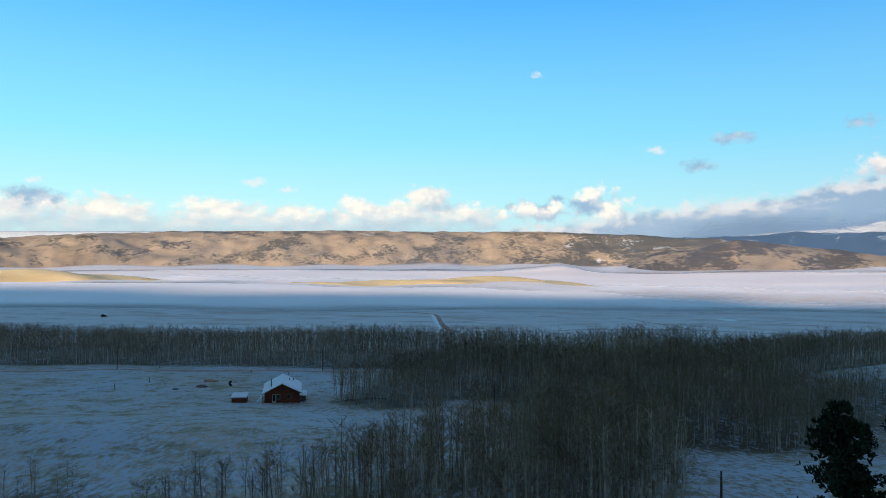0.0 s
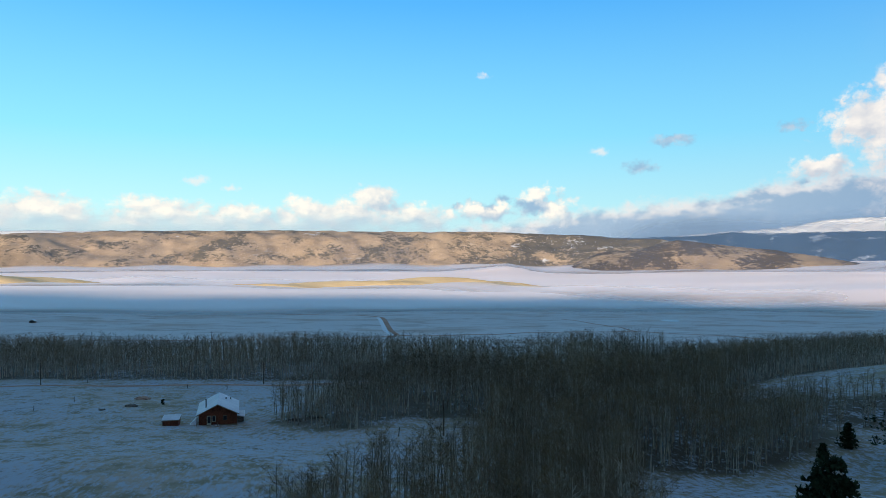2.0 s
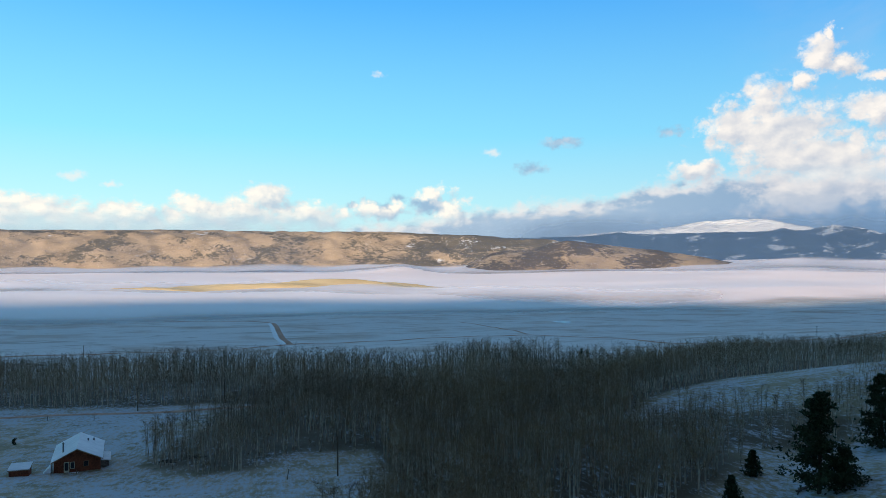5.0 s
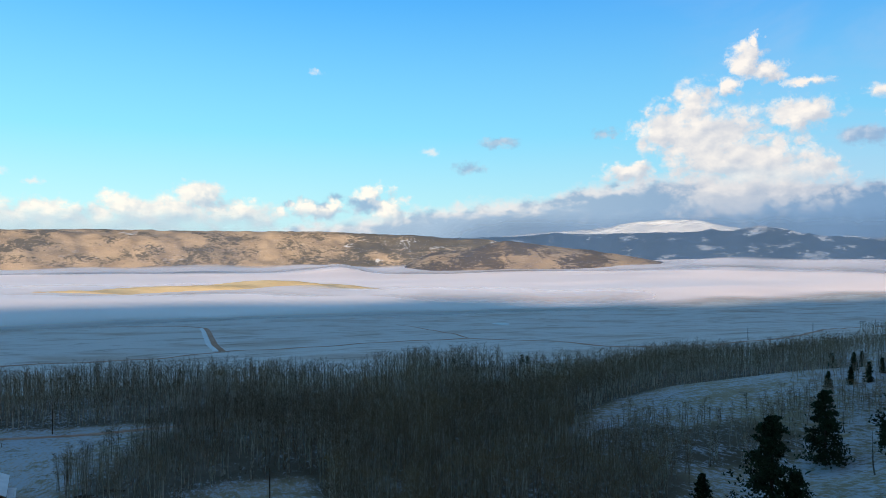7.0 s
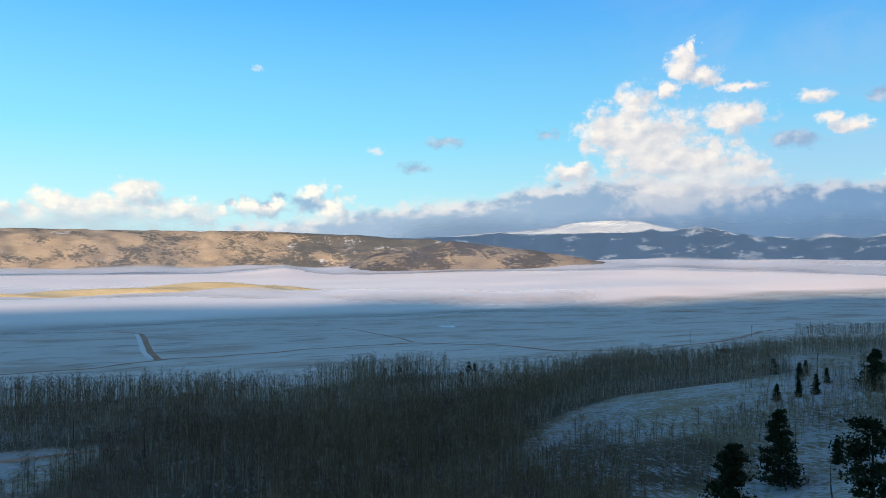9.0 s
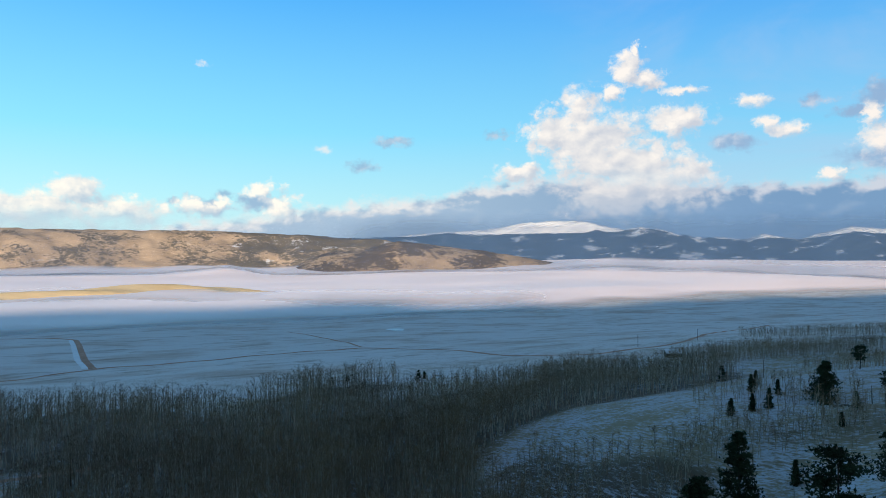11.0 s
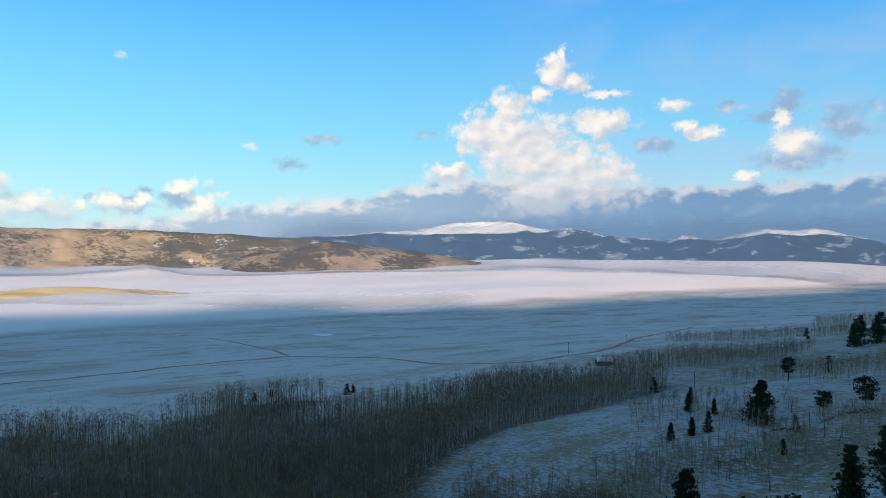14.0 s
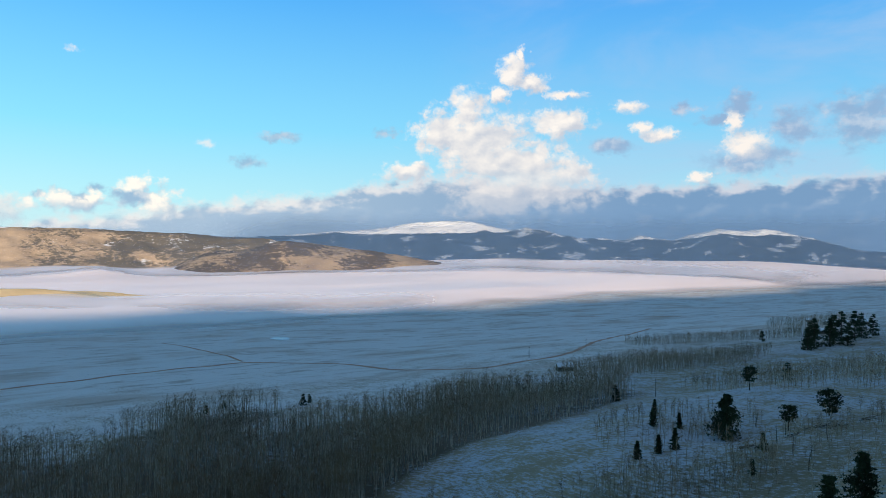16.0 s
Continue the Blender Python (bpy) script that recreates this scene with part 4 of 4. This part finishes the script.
def bm_part(name, bm, mat, parent, label=""):
    me = bpy.data.meshes.new(name)
    bm.to_mesh(me)
    bm.free()
    me.materials.append(mat)
    return part(name, me, parent, label)


def box_part(name, dims, mat, parent, label="", bevel=0.0):
    bm = bmesh.new()
    box(bm, *dims, bevel)
    return bm_part(name, bm, mat, parent, label)


def prism(bm, outline, y0, y1):
    """A solid from an outline in x, z drawn out along y."""
    a = [bm.verts.new((x, y0, z)) for x, z in outline]
    b = [bm.verts.new((x, y1, z)) for x, z in outline]
    bm.faces.new(a)
    bm.faces.new(b[::-1])
    for k in range(len(a)):
        n = (k + 1) % len(a)
        bm.faces.new((a[k], b[k], b[n], a[n]))
    bmesh.ops.recalc_face_normals(bm, faces=bm.faces)


def cabin():
    house = tagged(new("cabin"), "red-brown board cabin with a snow-covered gable roof", "house")
    gz = float(ground_z(-42, 192))
    house.matrix_world = pose(-41.4, 190.4, gz - 0.1, 0, 0, 11) @ Matrix.Scale(1.1, 4)
    half, length, eave, apex = 4.1, 12.6, 2.75, 4.75
    bm = bmesh.new()
    prism(bm, [(-half, 0), (half, 0), (half, eave), (0, apex - 0.15), (-half, eave)], 0.0, length)
    walls = bm_part("wall", bm, M_LOGWALL, house, "red-brown board walls")
    for k in range(28):
        x = -half + 0.15 + k * 0.29
        top = eave + (apex - 0.3 - eave) * (1 - abs(x) / half)
        box_part("batten", (x - 0.03, x + 0.03, -0.03, 0.0, 0.35, top), M_LOGWALL, walls)
    box_part("foundation", (-half - 0.04, half + 0.04, -0.05, length + 0.04, -0.6, 0.32), M_TRIM, house, "pale stone footing")
    over = 0.55
    slope = (apex - eave) / half
    for side in (-1, 1):
        bm = bmesh.new()
        edge = half + over
        prism(bm, [(0, apex), (side * edge, apex - slope * edge), (side * edge, apex - slope * edge + 0.16), (0, apex + 0.18)], -0.9, length + 0.5)
        slab = bm_part("roof", bm, M_TRIM, house, "timber roof slab")
        bm = bmesh.new()
        prism(bm, [(0, apex + 0.19), (side * (edge - 0.03), apex - slope * edge + 0.18), (side * (edge - 0.03), apex - slope * edge + 0.30), (0, apex + 0.33)], -0.86, length + 0.46)
        bm_part("snow_cover", bm, M_SNOW, slab, "smooth layer of snow on the roof")
    bm = bmesh.new()
    bmesh.ops.create_cone(bm, cap_ends=True, segments=12, radius1=0.14, radius2=0.14, depth=1.9, matrix=Matrix.Translation((-2.6, 2.4, 4.6)))
    bmesh.ops.create_cone(bm, cap_ends=True, segments=12, radius1=0.24, radius2=0.05, depth=0.2, matrix=Matrix.Translation((-2.6, 2.4, 5.65)))
    bm_part("stove_pipe", bm, M_METAL, house, "dark metal stove pipe")
    for x in (1.6, 2.6):
        box_part("roof_vent", (x - 0.14, x + 0.14, 5.0 + 2 * x, 5.3 + 2 * x, apex - slope * x + 0.2, apex - slope * x + 0.75), M_METAL, house, "small roof vent")
    door = box_part("door", (-2.35, -1.40, -0.07, -0.01, 0.35, 2.40), M_CREAM, house, "pale glazed door")
    box_part("pane", (-2.20, -1.55, -0.085, -0.072, 0.75, 2.25), M_DARK, door)
    box_part("handle", (-1.52, -1.46, -0.14, -0.07, 1.28, 1.40), M_METAL, door, "metal door handle")
    for x0, x1, z0, z1 in ((-1.25, -0.45, 1.0, 2.35), (1.1, 2.0, 1.2, 2.3)):
        win = box_part("window", (x0, x1, -0.06, -0.01, z0, z1), M_CREAM if x0 < 0 else M_TRIM, house, "small framed window")
        box_part("pane", (x0 + 0.09, x1 - 0.09, -0.075, -0.062, z0 + 0.09, z1 - 0.09), M_DARK, win)
    deck = box_part("deck", (-4.6, 0.2, -2.2, -0.05, 0.0, 0.28), M_WOOD, house, "snowy timber deck")
    for k in range(12):
        box_part("plank", (-4.58 + k * 0.4, -4.58 + k * 0.4 + 0.36, -2.2, -0.06, 0.285, 0.33), M_SNOW, deck)
    for x in (-4.4, 0.0):
        box_part("post", (x - 0.07, x + 0.07, -2.15, -2.0, 0.0, 1.25), M_TRIM, house, "short deck post")
    ramp = bmesh.new()
    prism(ramp, [(-6.4, 0.0), (-4.62, 0.0), (-4.62, 1.7), (-4.85, 1.7)], 0.2, 2.4)
    bm_part("leaning_sheet", ramp, M_SNOW, house, "snow-covered sheet leaning at the wall")
    box_part("lean_to", (4.12, 5.6, 3.0, 9.0, 0.0, 1.3), M_WOOD, house, "low lean-to beside the wall", 0.05)
    bm = bmesh.new()
    prism(bm, [(4.12, 1.32), (5.9, 1.1), (5.9, 1.25), (4.12, 1.5)], 2.8, 9.2)
    bm_part("lean_to_roof", bm, M_SNOW, house, "snow on the lean-to roof")
    return house


cabin()


def shed():
    s = tagged(new("shed"), "small red shed with a snow-covered roof", "shed")
    s.matrix_world = pose(-51.9, 187.3, float(ground_z(-51, 188)) - 0.15, 0, 0, 6) @ Matrix.Scale(1.15, 4)
    box_part("wall", (-1.6, 1.6, 0, 2.6, 0, 1.35), M_LOGWALL, s, "red board walls", 0.03)
    bm = bmesh.new()
    prism(bm, [(-1.8, 1.28), (1.8, 1.28), (1.8, 1.42), (-1.8, 1.42)], -0.25, 2.85)
    for v in bm.verts:
        v.co.z += v.co.y * 0.16
    roof = bm_part("roof", bm, M_TRIM, s, "sloping roof boards")
    bm = bmesh.new()
    prism(bm, [(-1.78, 1.43), (1.78, 1.43), (1.78, 1.55), (-1.78, 1.55)], -0.22, 2.82)
    for v in bm.verts:
        v.co.z += v.co.y * 0.16
    bm_part("snow_cover", bm, M_SNOW, roof, "snow on the shed roof")
    box_part("door", (0.4, 1.2, -0.05, 0.0, 0.1, 1.2), M_LOGWALL, s, "low plank door")


shed()


def utility_pole(x, y, high, turn=0.0, arm=True):
    p = tagged(new("utility_pole"), "brown timber utility pole with a crossarm" if arm else "plain brown timber pole", "pole", "utility poles")
    p.matrix_world = pose(x, y, float(ground_z(x, y)) - 0.3, 0, 0, turn)
    v, f = tube([(0, 0, 0), (0.02, 0, high / 2), (0.03, 0.02, high)], (0.17, 0.15, 0.11), 8)
    part("post", mesh_of("post", v, f, [M_POLE]), p)
    if arm:
        box_part("crossarm", (-0.9, 0.9, -0.16, -0.06, high - 0.7, high - 0.55), M_POLE, p)
        for k in (-0.8, 0.0, 0.8):
            bm = bmesh.new()
            bmesh.ops.create_cone(bm, cap_ends=True, segments=8, radius1=0.06, radius2=0.03, depth=0.2, matrix=Matrix.Translation((k, -0.11, high - 0.44)))
            bm_part("insulator", bm, M_METAL, p, "small grey insulator")
    return p


POLES = [(13, 172, 8.5), (-46, 285, 8.5), (-129, 290, 8.5), (-18, 292, 9.0), (3, 262, 9.0), (-130, 560, 9.0), (300, 290, 9.0), (390, 482, 9.5), (452, 482, 9.5), (410, 313, 9.5), (525, 490, 9.5), (34.5, 88.5, 3.6)]
for x, y, h in POLES:
    utility_pole(x, y, h, 20, y > 450)

pu, pv = np.meshgrid(np.linspace(0, 1, 8), np.linspace(0, 2 * math.pi, 40))
px_, py_ = 362 + 11 * pu * np.cos(pv) * (1 + 0.15 * np.sin(3 * pv)), 906 + 15 * pu * np.sin(pv)
pond = tagged(new("pond", sheet("pond", px_, py_, np.full(px_.shape, float(np.max(ground_z(px_, py_))) + 0.15), [M_ICE])), "frozen pond, white with ice", "pond", kind="structure")


# ---- small things ----
def log_part(name, a, b, r0, r1, mat, parent):
    """A tapered round log from a to b."""
    a, b = Vector(a), Vector(b)
    q = (b - a).to_track_quat("Z", "Y").to_matrix()
    bm = bmesh.new()
    bmesh.ops.create_cone(bm, cap_ends=True, segments=7, radius1=r0, radius2=r1, depth=(b - a).length, matrix=Matrix.Translation((a + b) / 2) @ q.to_4x4())
    return bm_part(name, bm, mat, parent)


def spot(name, x, y, label, category, group=""):
    ob = tagged(new(name), label, category, group)
    ob.location = (x, y, float(ground_z(x, y)))
    return ob


def log_pile(x, y, count, span, label, mat=M_WOOD, group="fallen logs"):
    pile = spot("log_pile", x, y, label, "logs", group)
    for k in range(count):
        a = rng.uniform(-0.5, 0.9)
        c = rng.normal(0, span * 0.22, 2)
        n = rng.uniform(0.5, 1.0) * span / 2
        d = np.array([math.cos(a), math.sin(a)]) * n
        z0 = [float(ground_z(x + c[0] + s * d[0], y + c[1] + s * d[1])) - pile.location.z for s in (-1, 1)]
        lift = 0.1 + 0.12 * (k % 3)
        log_part("log", (c[0] - d[0], c[1] - d[1], z0[0] + lift), (c[0] + d[0], c[1] + d[1], z0[1] + lift), 0.16, 0.10, mat, pile)


log_pile(224, 171, 9, 9.0, "heap of grey fallen logs on the spur")
log_pile(240, 166, 4, 8.0, "grey fallen logs lying on snow")
log_pile(212, 172, 4, 6.0, "broken grey branches below young pines")
log_pile(190, 172, 5, 5.0, "dead branches lying on the snow")
log_pile(92, 131, 4, 5.0, "dark branches under the ponderosa pine")
log_pile(-18, 198, 5, 4.0, "snow-topped wood pile at the grove's edge")
log_pile(-23, 196, 6, 3.6, "dark stacked timber at the grove's edge")


def brush_heap(x, y, size, mat, label):
    """A low tangled heap: a lumpy core with sticks through it."""
    heap = spot("brush_heap", x, y, label, "brush pile", "heaps in the meadow")
    bm = bmesh.new()
    bmesh.ops.create_icosphere(bm, subdivisions=3, radius=1.0)
    for v in bm.verts:
        v.co *= 1 + 0.35 * noise.noise(v.co * 2.3 + Vector((x, y, 0)))
        v.co = Vector((v.co.x * size, v.co.y * size * 0.7, max(-0.1, v.co.z * size * 0.38)))
    bm_part("core", bm, mat, heap)
    for k in range(14):
        a = rng.uniform(0, 6.28)
        c = rng.normal(0, size * 0.4, 2)
        log_part("stick", (c[0], c[1], 0.1), (c[0] + math.cos(a) * size * 0.7, c[1] + math.sin(a) * size * 0.7, rng.uniform(0.3, 0.9) * size * 0.6), 0.05, 0.02, M_WOOD, heap)


brush_heap(-76, 241, 2.4, M_DIRT, "mound of reddish earth and sticks")
brush_heap(-73, 222, 1.8, M_WOOD, "grey brush heap in the meadow")
brush_heap(-78, 214, 0.9, M_WOOD, "small grey brush heap on grass")


def fence_post(x, y, high=1.3, lean=0.0):
    post = tagged(new("fence_post"), "weathered grey timber fence post", "post", "fence posts")
    post.matrix_world = pose(x, y, float(ground_z(x, y)) - 0.2, 0, lean, 0)
    v, f = tube([(0, 0, 0), (0.01, 0, high * 0.6), (0.02, 0.01, high + 0.2)], (0.10, 0.09, 0.08), 6)
    part("stake", mesh_of("stake", v, f, [M_WOOD]), post)
    box_part("cap", (-0.07, 0.11, -0.08, 0.10, high + 0.2, high + 0.24), M_SNOW, post, "dab of snow on top")


fence_post(2.7, 171.5, 2.2, 8)
for x, y in ((-55, 264), (-70, 270), (-92, 230), (-96, 214), (-18, 236), (-116, 300), (-30, 246)):
    fence_post(x, y, 1.7 if y < 240 else 1.4)

bush = spot("bush", -66, 228.5, "small dark evergreen bush in the meadow", "bush")
stem, crown = pine_parts(rng, 1.7, 0.35, bare=0.0, tiers=6, ragged=0.4, round_top=1.0)
part("stem", mesh_of("stem", *stem, [M_PINEBARK]), bush)
part("leaves", mesh_of("leaves", *crown, [M_NEEDLE]), bush)


def snag(x, y, high, lean):
    """A dead standing trunk with broken stubs."""
    s = tagged(new("dead_tree"), "dead grey tree with broken bare branches", "tree", "dead trees")
    s.matrix_world = pose(x, y, float(ground_z(x, y)) - 0.2, 0, lean, rng.uniform(0, 360))
    ks = np.linspace(0, 1, 6)
    v, f = tube([(0.15 * math.sin(k * 5), 0, high * k) for k in ks], 0.14 * (1 - ks) + 0.03, 6)
    part("trunk", mesh_of("trunk", v, f, [M_WOOD]), s)
    for k in range(9):
        z = high * rng.uniform(0.3, 0.95)
        a = rng.uniform(0, 6.28)
        n = rng.uniform(0.4, 1.3)
        log_part("branch", (0, 0, z), (math.cos(a) * n, math.sin(a) * n, z + rng.uniform(-0.1, 0.6)), 0.04, 0.015, M_WOOD, s)


for x, y, h, lean in ((116, 129, 8, 4), (178, 150, 6, -6), (196, 168, 5, 12), (214, 176, 6, -4), (206, 160, 4.5, 8), (186, 158, 5, 3), (222, 190, 5, -8), (142, 160, 6, 5), (152, 150, 5, -3)):
    snag(x, y, h, lean)


def far_house(x, y, turn, wide, deep, high, label, wall=M_WOOD):
    h = tagged(new("farm_building"), label, "house", "far farm buildings")
    h.matrix_world = pose(x, y, float(ground_z(x, y)) - 0.2, 0, 0, turn)
    bm = bmesh.new()
    prism(bm, [(-wide / 2, 0), (wide / 2, 0), (wide / 2, high * 0.6), (0, high), (-wide / 2, high * 0.6)], 0, deep)
    bm_part("wall", bm, wall, h)
    for side in (-1, 1):
        bm = bmesh.new()
        e = wide / 2 + 0.4
        drop = high * 0.4 / (wide / 2) * e
        prism(bm, [(0, high + 0.05), (side * e, high + 0.05 - drop), (side * e, high + 0.25 - drop), (0, high + 0.3)], -0.4, deep + 0.4)
        bm_part("roof", bm, M_SNOW, h, "snow-covered roof slope")
    box_part("door", (-0.6, 0.6, -0.06, 0.0, 0.0, 2.1), M_DARK, h, "dark doorway")
    for k in (-1, 1):
        box_part("window", (k * wide * 0.3 - 0.5, k * wide * 0.3 + 0.5, -0.06, 0.0, 1.2, 2.2), M_DARK, h)


far_house(358, 404, 60, 7, 10, 5, "small building with a snowy roof among aspens")
far_house(697, 409, 70, 9, 16, 5, "long farm building with a snowy roof")
far_house(806, 458, 60, 8, 12, 5, "far farm house with a snowy roof")
far_house(826, 436, 50, 9, 13, 6, "dark far barn with a snowy roof")
far_house(850, 505, 40, 7, 9, 4, "far shed beside the farm track")
far_house(-355, 765, 10, 5, 6, 3.4, "small lone hut on the frosted plain")
